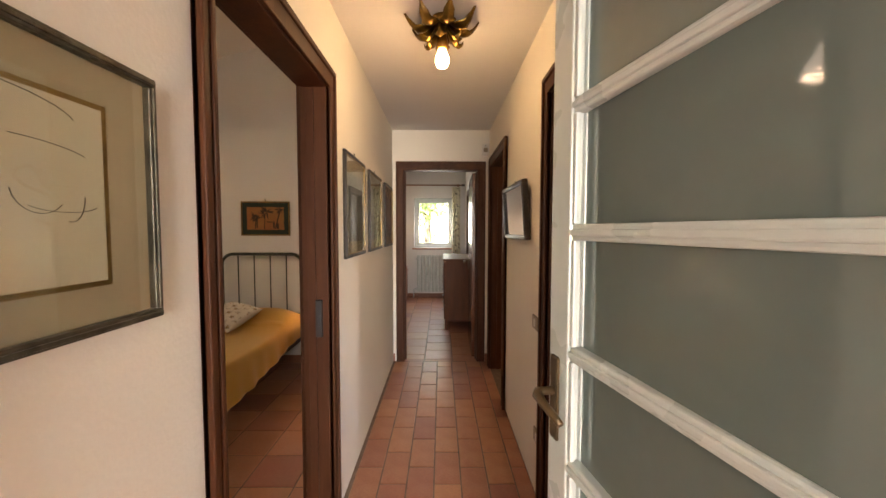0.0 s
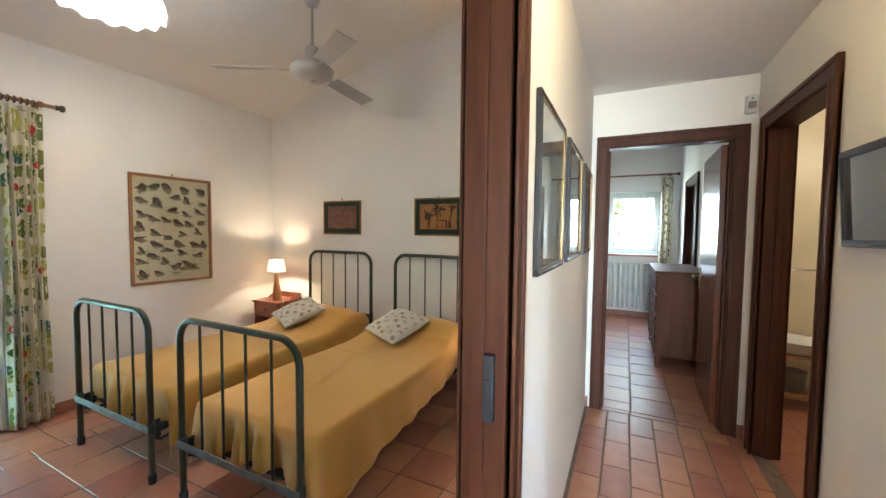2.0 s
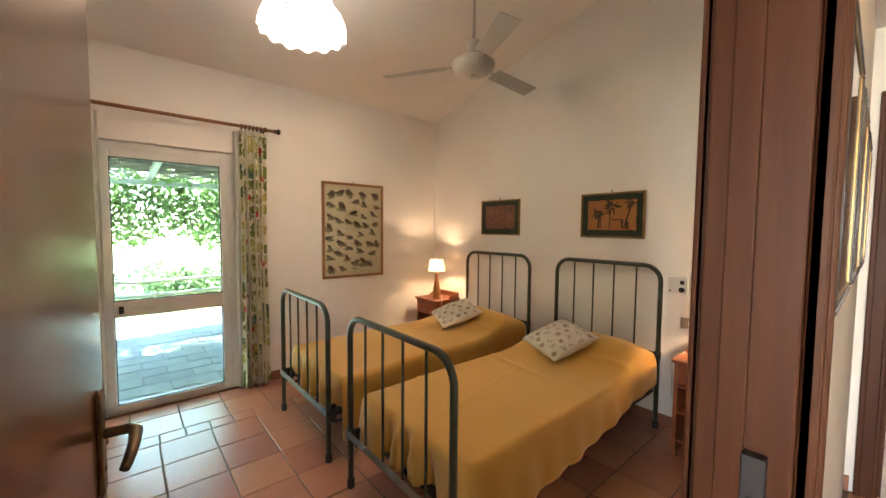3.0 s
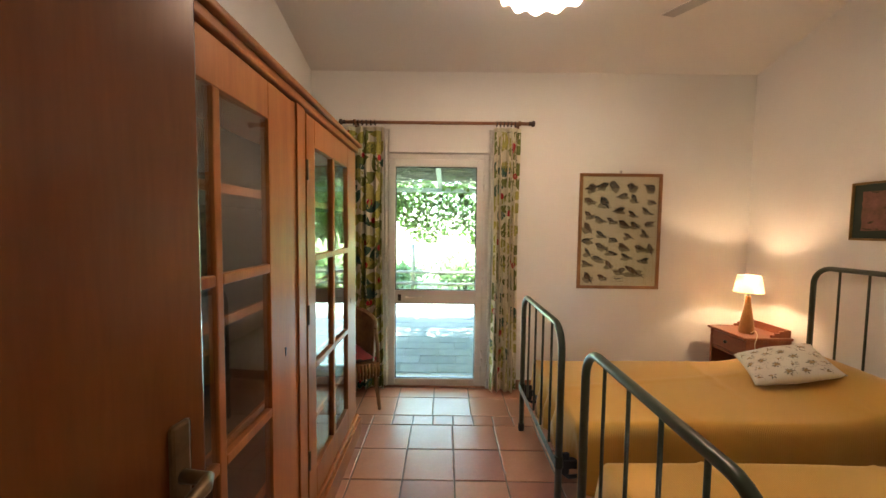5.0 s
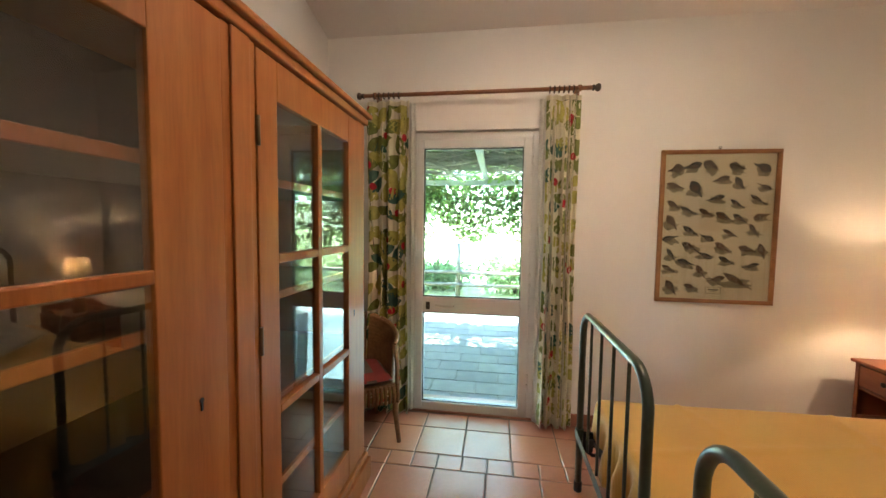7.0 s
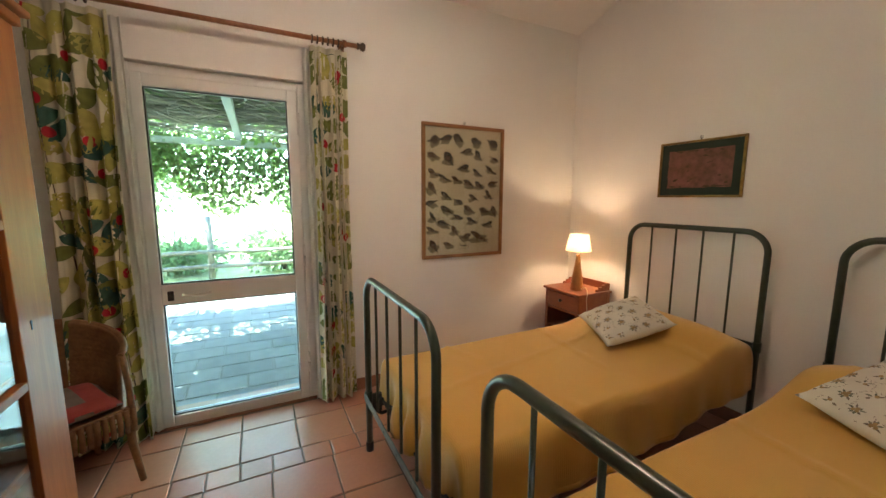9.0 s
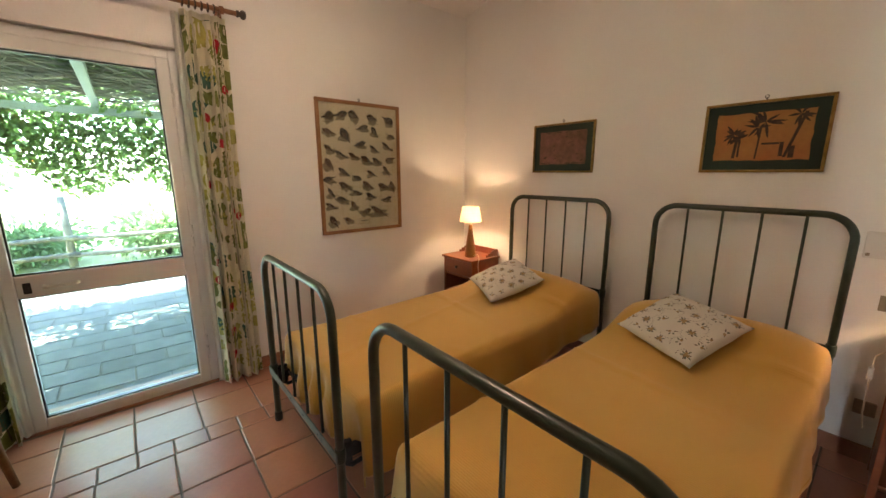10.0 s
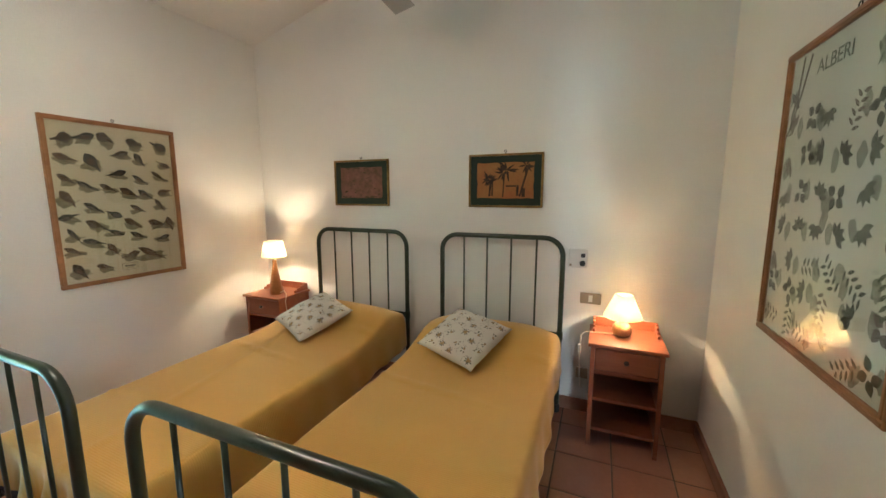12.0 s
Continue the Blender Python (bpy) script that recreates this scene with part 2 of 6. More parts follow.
M["brown_laminate"] = material("brown_laminate", (.20, .105, .062), .45, vary=.12, scale=3, fine=40, bump=.02, stretch=(3, 3, .4))
M["bath_tile"] = material("cream_wall_tile", (.72, .64, .46), .35, vary=.04, bump=.02)
M["paver"] = material("grey_stone_paver", (.17, .175, .18), .85, vary=.14, scale=7, fine=50, bump=.2, random_amount=.14)
M["sand_joint"] = material("sandy_joint", (.20, .17, .14), .95, vary=.2, scale=20, bump=.3)
M["grass"] = material("dry_lawn", (.20, .24, .07), .95, vary=.25, scale=2.5, fine=45, bump=.5, second=(.30, .27, .12))
M["vine"] = material("vine_leaf", (.20, .31, .10), .5, vary=.15, scale=4, bump=0, translucent=.5, random_amount=.45, by_island=True)
M["tree_leaf"] = material("tree_leaf", (.24, .34, .15), .5, vary=.15, scale=2, bump=0, translucent=.55, random_amount=.4, by_island=True)
M["vine_stem"] = material("vine_stem", (.42, .37, .31), .9, vary=.3, bump=.4, fine=30)
M["bark"] = material("grey_bark", (.12, .10, .075), .95, vary=.3, scale=6, fine=25, bump=.6)
M["fence_wood"] = material("weathered_fence_wood", (.22, .19, .15), .9, vary=.25, scale=6, fine=30, bump=.3)
M["pergola_paint"] = material("pale_painted_timber", (.45, .48, .46), .6, vary=.1, bump=.1)
M["facade"] = material("ochre_render", (.55, .42, .27), .9, vary=.1, scale=2, bump=.3)
M["roof_tile"] = material("clay_roof", (.30, .13, .075), .8, vary=.25, scale=6, bump=.3)
M["glass"] = glass_material("clear_glass", (.97, .99, .98))
M["door_glass"] = glass_material("greenish_double_glass", (.76, .97, .98))
M["wardrobe_glass"] = glass_material("wardrobe_glass", (.95, .94, .92), ior=1.85)
M["frosted"] = material("satin_glass", (.17, .22, .20), .05, vary=.05, scale=2, fine=20, bump=.0, translucent=.15)
M["frosted"].node_tree.nodes["Principled BSDF"].inputs["IOR"].default_value = 1.8
M["mirror"] = material("mirror_silver", (.86, .86, .84), .03, metal=1, vary=.01, bump=0)
M["bulb_glow"] = glow_material("glowing_bulb", (1, .72, .36), 2.3)
M["pendant_glow"] = glow_material("glowing_pendant_glass", (1, .93, .82), .125)

# ---------------------------------------------------------------- helpers for building


def box(bm, x0, x1, y0, y1, z0, z1, bevel=0.0, m=None):
    t = bmesh.new()
    vs = bmesh.ops.create_cube(t, size=1)["verts"]
    for v in vs:
        v.co = Vector(((x0 + x1) / 2 + v.co.x * (x1 - x0), (y0 + y1) / 2 + v.co.y * (y1 - y0), (z0 + z1) / 2 + v.co.z * (z1 - z0)))
    if bevel:
        bmesh.ops.bevel(t, geom=list(t.edges), offset=bevel, segments=2, affect="EDGES", profile=.5)
    absorb(bm, t, m)
    return bm


def absorb(bm, t, m=None):
    if m is not None:
        bmesh.ops.transform(t, matrix=m, verts=t.verts)
    me = bpy.data.meshes.new("temp")
    t.to_mesh(me)
    t.free()
    bm.from_mesh(me)
    bpy.data.meshes.remove(me)


def ring_tube(bm, path, radii, seg=10, closed=False, caps=True):
    """A tube along a list of points, with one radius or one a point."""
    pts = [Vector(p) for p in path]
    if not hasattr(radii, "__len__"):
        radii = [radii] * len(pts)
    rings, up = [], None
    for i, p in enumerate(pts):
        a = pts[i - 1] if i or closed else pts[0]
        b = pts[(i + 1) % len(pts)] if i + 1 < len(pts) or closed else pts[-1]
        d = (b - a).normalized()
        if up is None:
            up = d.orthogonal().normalized()
        up = (up - d * up.dot(d)).normalized()
        side = d.cross(up)
        rings.append([bm.verts.new(p + (up * math.cos(k * math.tau / seg) + side * math.sin(k * math.tau / seg)) * radii[i]) for k in range(seg)])
    pairs = list(zip(rings, rings[1:])) + ([(rings[-1], rings[0])] if closed else [])
    for r, s in pairs:
        for k in range(seg):
            f = bm.faces.new((r[k], r[(k + 1) % seg], s[(k + 1) % seg], s[k]))
            f.smooth = True
    if caps and not closed:
        bm.faces.new(rings[0][::-1])
        bm.faces.new(rings[-1])
    return bm


def smooth_path(pts, n=5):
    """The points of a soft curve through those given."""
    p = [Vector(q) for q in pts]
    p = [p[0] * 2 - p[1]] + p + [p[-1] * 2 - p[-2]]
    out = []
    for a, b, c, d in zip(p, p[1:], p[2:], p[3:]):
        for k in range(n):
            t = k / n
            out.append(.5 * (2 * b + (c - a) * t + (2 * a - 5 * b + 4 * c - d) * t * t + (3 * b - a - 3 * c + d) * t ** 3))
    return out + [p[-2]]


def lathe(bm, profile, centre=(0, 0, 0), seg=28, caps=True):
    """Profile of (radius, z) turned about a vertical axis."""
    cx, cy, cz = centre
    rings = [[bm.verts.new((cx + r * math.cos(k * math.tau / seg), cy + r * math.sin(k * math.tau / seg), cz + z)) for k in range(seg)] for r, z in profile]
    for r, s in zip(rings, rings[1:]):
        for k in range(seg):
            f = bm.faces.new((r[k], r[(k + 1) % seg], s[(k + 1) % seg], s[k]))
            f.smooth = True
    if caps:
        bm.faces.new(rings[0][::-1])
        bm.faces.new(rings[-1])
    return bm


def sheet(bm, surface, nu, nv, smooth=True, thick=0.0):
    """A grid on surface(u, v), u and v from 0 to 1; with a thickness, a closed shell."""
    grid = [[bm.verts.new(surface(i / nu, j / nv)) for j in range(nv + 1)] for i in range(nu + 1)]
    faces = []
    for i in range(nu):
        for j in range(nv):
            f = bm.faces.new((grid[i][j], grid[i + 1][j], grid[i + 1][j + 1], grid[i][j + 1]))
            f.smooth = smooth
            faces.append(f)
    if thick:
        bmesh.ops.recalc_face_normals(bm, faces=bm.faces)
        bmesh.ops.solidify(bm, geom=faces, thickness=thick)
    return bm


def mesh_object(name, bm, mat):
    bmesh.ops.recalc_face_normals(bm, faces=bm.faces)
    me = bpy.data.meshes.new(name)
    bm.to_mesh(me)
    bm.free()
    me.materials.append(mat)
    return new(name, me)


def part(name, bm, mat, parent, label=""):
    ob = mesh_object(name, bm, mat)
    ob.parent = parent
    return tagged(ob, label=label)


def thing(name, m, label, category, group="", kind=""):
    ob = new(name)
    ob.empty_display_size = .05
    ob.matrix_world = m
    return tagged(ob, label, category, group, kind)


def structure(name, bm, mat, label, category):
    return tagged(mesh_object(name, bm, mat), label, category, kind="structure")


def solid(bm, xs, ys, zs, empty):
    """A block cut along the planes given, with the cells left out for which empty(x, y, z) holds at their middle."""
    full = {}
    for i in range(len(xs) - 1):
        for j in range(len(ys) - 1):
            for k in range(len(zs) - 1):
                full[i, j, k] = not empty((xs[i] + xs[i + 1]) / 2, (ys[j] + ys[j + 1]) / 2, (zs[k] + zs[k + 1]) / 2)
    verts = {}

    def v(i, j, k):
        if (i, j, k) not in verts:
            verts[i, j, k] = bm.verts.new((xs[i], ys[j], zs[k]))
        return verts[i, j, k]

    for (i, j, k), there in full.items():
        if not there:
            continue
        for axis, step, quad in (
                (0, -1, ((0, 0, 0), (0, 0, 1), (0, 1, 1), (0, 1, 0))), (0, 1, ((1, 0, 0), (1, 1, 0), (1, 1, 1), (1, 0, 1))),
                (1, -1, ((0, 0, 0), (1, 0, 0), (1, 0, 1), (0, 0, 1))), (1, 1, ((0, 1, 0), (0, 1, 1), (1, 1, 1), (1, 1, 0))),
                (2, -1, ((0, 0, 0), (0, 1, 0), (1, 1, 0), (1, 0, 0))), (2, 1, ((0, 0, 1), (1, 0, 1), (1, 1, 1), (0, 1, 1)))):
            near = [i, j, k]
            near[axis] += step
            if not full.get(tuple(near), False):
                bm.faces.new([v(i + a, j + b, k + c) for a, b, c in quad])
    return bm


def wall(name, x0, x1, y0, y1, z0, z1, holes, mat, label):
    """A wall with openings (a0, a1, z0, z1) along its longer side."""
    along_y = (y1 - y0) > (x1 - x0)
    cuts = sorted({y0, y1} | {h for o in holes for h in o[:2]}) if along_y else sorted({x0, x1} | {h for o in holes for h in o[:2]})
    zs = sorted({z0, z1} | {max(z0, h) for o in holes for h in o[2:]})

    def empty(x, y, z):
        a = y if along_y else x
        return any(o[0] < a < o[1] and o[2] < z < o[3] for o in holes)

    bm = solid(bmesh.new(), [x0, x1] if along_y else cuts, cuts if along_y else [y0, y1], zs, empty)
    return structure(name, bm, mat, label, "wall")


def leaf_outline(length, width, n=7):
    """Points round a pointed leaf that lies along +x, from its base."""
    half = [(length * i / n, width * math.sin(math.pi * (i / n) ** .8) * .5) for i in range(n + 1)]
    return half + [(x, -y) for x, y in half[-2:0:-1]]


def blob_outline(rng, a, b, n=11, rough=.22):
    return [(a * math.cos(k * math.tau / n) * (1 + rng.uniform(-rough, rough)), b * math.sin(k * math.tau / n) * (1 + rng.uniform(-rough, rough))) for k in range(n)]


def flat_shape(bm, pts, put):
    """A small flat patch fanned from its middle; put(a, b) gives the place of a point."""
    cx, cy = sum(p[0] for p in pts) / len(pts), sum(p[1] for p in pts) / len(pts)
    c = bm.verts.new(put(cx, cy))
    ring = [bm.verts.new(put(*p)) for p in pts]
    for k in range(len(ring)):
        bm.faces.new((c, ring[k], ring[(k + 1) % len(ring)]))


def turned(pts, angle, x, y):
    c, s = math.cos(angle), math.sin(angle)
    return [(x + a * c - b * s, y + a * s + b * c) for a, b in pts]


# ---------------------------------------------------------------- the rooms
SLOPE, EAVE = .267, 2.745                       # bedroom ceiling rises towards the corridor


def roof_z(x):
    return EAVE + SLOPE * (x + 4.10)


wall("wall_corridor_west", -.62, -.51, -.10, 4.036, 0, 4.1, [(.815, 1.735, 0, 2.125)], M["plaster_corridor"], "cream plaster wall between corridor and bedroom")
wall("wall_corridor_east", .53, .65, -.10, 8.2, 0, 4.1, [(.93, 1.80, 0, 2.125), (2.965, 3.835, 0, 2.125), (6.25, 7.15, 0, 2.125)], M["plaster_corridor"], "cream plaster corridor wall with dark doorways")
wall("wall_corridor_end", -.62, .53, 4.036, 4.15, 0, 4.1, [(-.425, .435, 0, 2.125)], M["plaster_corridor"], "cream plaster wall at the corridor's end")
wall("wall_living", -.51, .53, -.10, .05, 0, 4.1, [(-.36, .50, 0, 2.13)], M["plaster"], "white plaster wall round the living room doorway")
wall("wall_bedroom_south", -4.10, -.62, .09, .21, 0, 4.1, [], M["plaster"], "plain white plaster bedroom wall behind the wardrobe")
wall("wall_bedroom_north", -4.10, -.62, 3.99, 4.15, 0, 4.1, [], M["plaster"], "white plaster bedroom wall behind the beds")
wall("wall_bedroom_west", -4.36, -4.10, -.30, 4.40, 0, 3.0, [(.83, 1.765, 0, 2.07)], M["plaster"], "white plaster outer wall with a glazed door")
wall("wall_far_north", -2.8, .53, 7.95, 8.2, 0, 4.1, [(-.56, .27, 1.06, 2.12)], M["plaster"], "white plaster outer wall with a window")
wall("wall_far_west", -2.95, -2.80, 4.15, 8.2, 0, 4.1, [], M["plaster"], "plain white wall of the far bedroom")
wall("wall_living_south", -3.0, 3.0, -4.30, -4.10, 0, 2.8, [(-.4, 1.4, .75, 2.2)], M["plaster"], "white living room wall with a wide window")
wall("wall_living_west", -3.15, -3.0, -4.3, -.10, 0, 2.8, [], M["plaster"], "plain white living room wall")
# the opening is invented, a place for the side room fill
wall("wall_living_east", 3.0, 3.15, -4.3, 5.4, 0, 2.8, [(.15, .70, 1.0, 2.1)], M["plaster"], "plain white outer wall with an added unseen opening")
wall("wall_living_north_west", -3.0, -.62, -.10, .04, 0, 2.8, [], M["plaster"], "white living room wall beside the doorway")
wall("wall_living_north_east", .65, 3.0, -.10, .04, 0, 2.8, [], M["plaster"], "white living room wall beside the doorway")
wall("wall_hall_bath", .65, 3.0, 2.80, 2.92, 0, 2.8, [], M["plaster"], "white wall between side room and bathroom")
wall("wall_bath_north", .65, 3.0, 5.15, 5.3, 0, 2.8, [], M["bath_tile"], "cream tiled bathroom wall")


def slab(name, x0, x1, y0, y1, za, zb, thick, mat, label):
    bm = bmesh.new()
    box(bm, x0, x1, y0, y1, 0, thick)
    for v in bm.verts:
        v.co.z += za + (zb - za) * (v.co.x - x0) / (x1 - x0)
    return structure(name, bm, mat, label, "ceiling")


slab("ceiling_bedroom", -4.2, -.57, .15, 4.06, roof_z(-4.2), roof_z(-.57), .12, M["ceiling"], "white sloping plaster ceiling over the bedroom")
slab("ceiling_far_room", -2.85, .58, 4.09, 8.05, roof_z(-2.85) - .1, roof_z(.58) - .1, .12, M["ceiling"], "white sloping ceiling over the far bedroom")
slab("ceiling_corridor", -.56, .58, 0, 4.09, 2.505, 2.505, .10, M["ceiling"], "flat white corridor ceiling")
slab("ceiling_living", -3.1, 3.1, -4.25, 0, 2.7, 2.7, .10, M["ceiling"], "flat white living room ceiling")
slab("ceiling_side_rooms", .60, 3.1, 0, 5.25, 2.62, 2.62, .10, M["ceiling"], "flat white ceiling over the side rooms")


def build_roof():
    bm = bmesh.new()
    for a, b, za, zb in ((-4.9, .3, 2.78, 4.28), (.3, 3.6, 4.28, 3.2)):
        t = bmesh.new()
        box(t, a, b, -4.8, 8.7, 0, .14)
        for v in t.verts:
            v.co.z += za + (zb - za) * (v.co.x - a) / (b - a)
        absorb(bm, t)
    return structure("roof", bm, M["roof_tile"], "low clay-tiled roof over the whole house", "roof")


build_roof()

# skirting of terracotta pieces
def skirting(name, pieces):
    bm = bmesh.new()
    for p in pieces:
        box(bm, *p, bevel=.003)
    return structure(name, bm, M["terracotta_dark"], "low terracotta skirting along the wall", "skirting")


skirting("baseboard_bedroom", [(-4.088, -.622, 3.978, 3.992, 0, .085), (-4.102, -4.088, 1.79, 3.99, 0, .085), (-4.102, -4.088, .21, .80, 0, .085),
                               (-.622, -.634, 1.83, 3.978, 0, .085), (-4.088, -.70, .208, .222, 0, .085)])
skirting("baseboard_far_room", [(-2.80, .53, 7.938, 7.952, 0, .085), (.518, .532, 4.2, 6.15, 0, .085)])
skirting("baseboard_corridor", [(.492, .532, 4.022, 4.038, 0, .085), (-.512, -.49, 4.022, 4.038, 0, .085)])

# ---------------------------------------------------------------- doorways and doors


def doorway(name, m, width, depth, label, top=2.08, both=True, near=.088):
    """Dark wooden lining and casings; local x runs along the wall, y through it."""
    d = thing(name, m, label, "doorway", kind="structure")
    for side, (a, b) in (("jamb", (-.034, 0)), ("jamb", (width, width + .034))):
        bm = bmesh.new()
        box(bm, a, b, -.004, depth + .004, 0, top, .003)
        s = (b if a < 0 else a - .012)
        box(bm, s, s + .012, depth * .45, depth * .45 + .035, 0, top - .012, .002)
        part(side, bm, M["dark_wood"], d)
    bm = bmesh.new()
    box(bm, -.034, width + .034, -.004, depth + .004, top, top + .034, .003)
    part("head_lining", bm, M["dark_wood"], d)
    for y0, y1, y2 in ((-.004, -.021, -.030), (depth + .004, depth + .021, depth + .030))[:2 if both else 1]:
        for a, b, e in ((-near, -.006, .022 - near), (width + .006, width + .088, width + .066)):
            bm = bmesh.new()
            box(bm, a, b, min(y0, y1), max(y0, y1), 0, top + .006, .004)
            box(bm, min(e, a if a < 0 else b), max(e, a if a < 0 else b), min(y0, y2), max(y0, y2), .0, top + .066, .004)
            box(bm, (b - .016) if a < 0 else a, b if a < 0 else a + .016, min(y0, y2 * .9), max(y0, y2 * .9), 0, top + .006, .004)
            part("casing", bm, M["dark_wood"], d)
        bm = bmesh.new()
        box(bm, .022 - near, width + .066, min(y0, y1), max(y0, y1), top + .006, top + .088, .004)
        box(bm, -near, width + .088, min(y0, y2), max(y0, y2), top + .066, top + .09, .004)
        part("head_casing", bm, M["dark_wood"], d)
    return d


def lever(bm, x, y, z, out, along):
    """A lever handle: plate on the face y, neck out of it, grip along x."""
    s = 1 if out > 0 else -1
    box(bm, x - .019, x + .019, min(y, y + s * .008), max(y, y + s * .008), z - .12, z + .085, .006)
    ring_tube(bm, [(x, y, z), (x, y + s * .03, z), (x, y + s * .048, z), (x + along * .018, y + s * .058, z), (x + along * .06, y + s * .060, z - .004), (x + along * .105, y + s * .056, z - .014), (x + along * .118, y + s * .052, z - .022)],
              [.011, .010, .011, .012, .010, .009, .008], 10)
    ring_tube(bm, [(x, y, z - .07), (x, y + s * .010, z - .07)], .006, 8)


d = doorway("door_1", pose(-.51, .85, 0, rz=90), .85, .11, "dark-stained wooden doorway into the twin bedroom with its door open", near=.062)
bm = bmesh.new()
box(bm, .83, .851, .022, .05, .95, 1.12, .002)
box(bm, .828, .84, .030, .042, 1.0, 1.06, .002)
part("strike_plate", bm, M["black_iron"], d, "dark metal strike plate")
bm = bmesh.new()
LEAF = pose(-.51, .85, 0, rz=90).inverted() @ pose(-.640, .860, .008, rz=173.0)
box(bm, 0, .832, 0, .042, 0, 2.062, .004, LEAF)
lf = part("door_leaf", bm, M["door_leaf"], d, "brown veneered door leaf standing open")
for out in (-1, 1):
    t = bmesh.new()
    lever(t, .775, 0 if out < 0 else .042, 1.03, out, -1)
    bm = bmesh.new()
    absorb(bm, t, LEAF)
    part("door_handle", bm, M["bronze"], lf, "bronze lever handle")
for z in (.25, 1.0, 1.8):
    bm = bmesh.new()
    t = bmesh.new()
    ring_tube(t, [(-.006, -.004, z), (-.006, -.004, z + .09)], .007, 8)
    absorb(bm, t, LEAF)
    part("hinge", bm, M["bronze"], lf)

doorway("door_2", pose(.53, 1.765, 0, rz=-90), .80, .12, "dark-stained wooden doorway into a side room")
doorway("door_3", pose(.53, 3.80, 0, rz=-90), .80, .12, "dark-stained wooden doorway into the bathroom")
d = doorway("door_4", pose(-.385, 4.036, 0), .785, .114, "dark-stained wooden doorway to the far bedroom with its door open")
bm = bmesh.new()
LEAF = pose(-.385, 4.036, 0).inverted() @ pose(.398, 4.16, .008, rz=88.5)
box(bm, 0, .79, 0, .042, 0, 2.062, .004, LEAF)
lf = part("door_leaf", bm, M["door_leaf"], d, "glossy brown door leaf standing open")
bm, t = bmesh.new(), bmesh.new()
lever(t, .735, .042, 1.03, 1, -1)
absorb(bm, t, LEAF)
part("door_handle", bm, M["bronze"], lf, "bronze lever handle")
d = doorway("door_5", pose(.53, 7.115, 0, rz=-90), .83, .12, "dark-stained wooden door in the far bedroom's side wall")
bm = bmesh.new()
box(bm, .002, .828, .06, .10, .008, 2.075, .004)
part("door_leaf", bm, M["dark_wood"], d)


def glazed_door():
    """White door of five lights, folded back into the corridor."""
    d = thing("glazed_door", pose(.487, .10, .008, rz=101), "white painted door with satin glass panes, standing open", "door")
    w, t = .845, .042
    for a, b in ((0, .088), (w - .088, w)):
        bm = bmesh.new()
        box(bm, a, b, 0, t, 0, 2.06, .005)
        part("stile", bm, M["white_lacquer"], d)
    bars = [(0, .22), (.588, .624), (.865, .901), (1.132, 1.168), (1.410, 1.446), (1.692, 1.726), (1.965, 2.06)]
    for a, b in bars:
        bm = bmesh.new()
        box(bm, .089, w - .089, .004, t - .004, a, b, .006)
        box(bm, .089, w - .089, -.002, t + .002, a + (b - a) * .3, b - (b - a) * .3, .004)
        part("rail", bm, M["white_lacquer"], d)
    for (a0, a), (b, b0) in zip(bars, bars[1:]):
        for y0, y1 in ((.003, .015), (t - .015, t - .003)):
            bm = bmesh.new()
            box(bm, .088, .102, y0, y1, a, b, .003)
            box(bm, w - .102, w - .088, y0, y1, a, b, .003)
            part("glazing_bead", bm, M["white_lacquer"], d)
        bm = bmesh.new()
        box(bm, .09 - w / 2, w / 2 - .09, -.003, .003, a - .004, b + .004, 0, pose(w / 2, .021, 0, 0, 0, -2.2))
        part("pane", bm, M["frosted"], d, "greenish satin glass pane")
    bm = bmesh.new()
    lever(bm, w - .038, t, 1.045, 1, -1)
    part("door_handle", bm, M["bronze"], d, "bronze lever handle")
    for z in (.25, 1.75):
        bm = bmesh.new()
        ring_tube(bm, [(-.006, t, z), (-.006, t, z + .09)], .007, 8)
        part("hinge", bm, M["bronze"], d)


glazed_door()


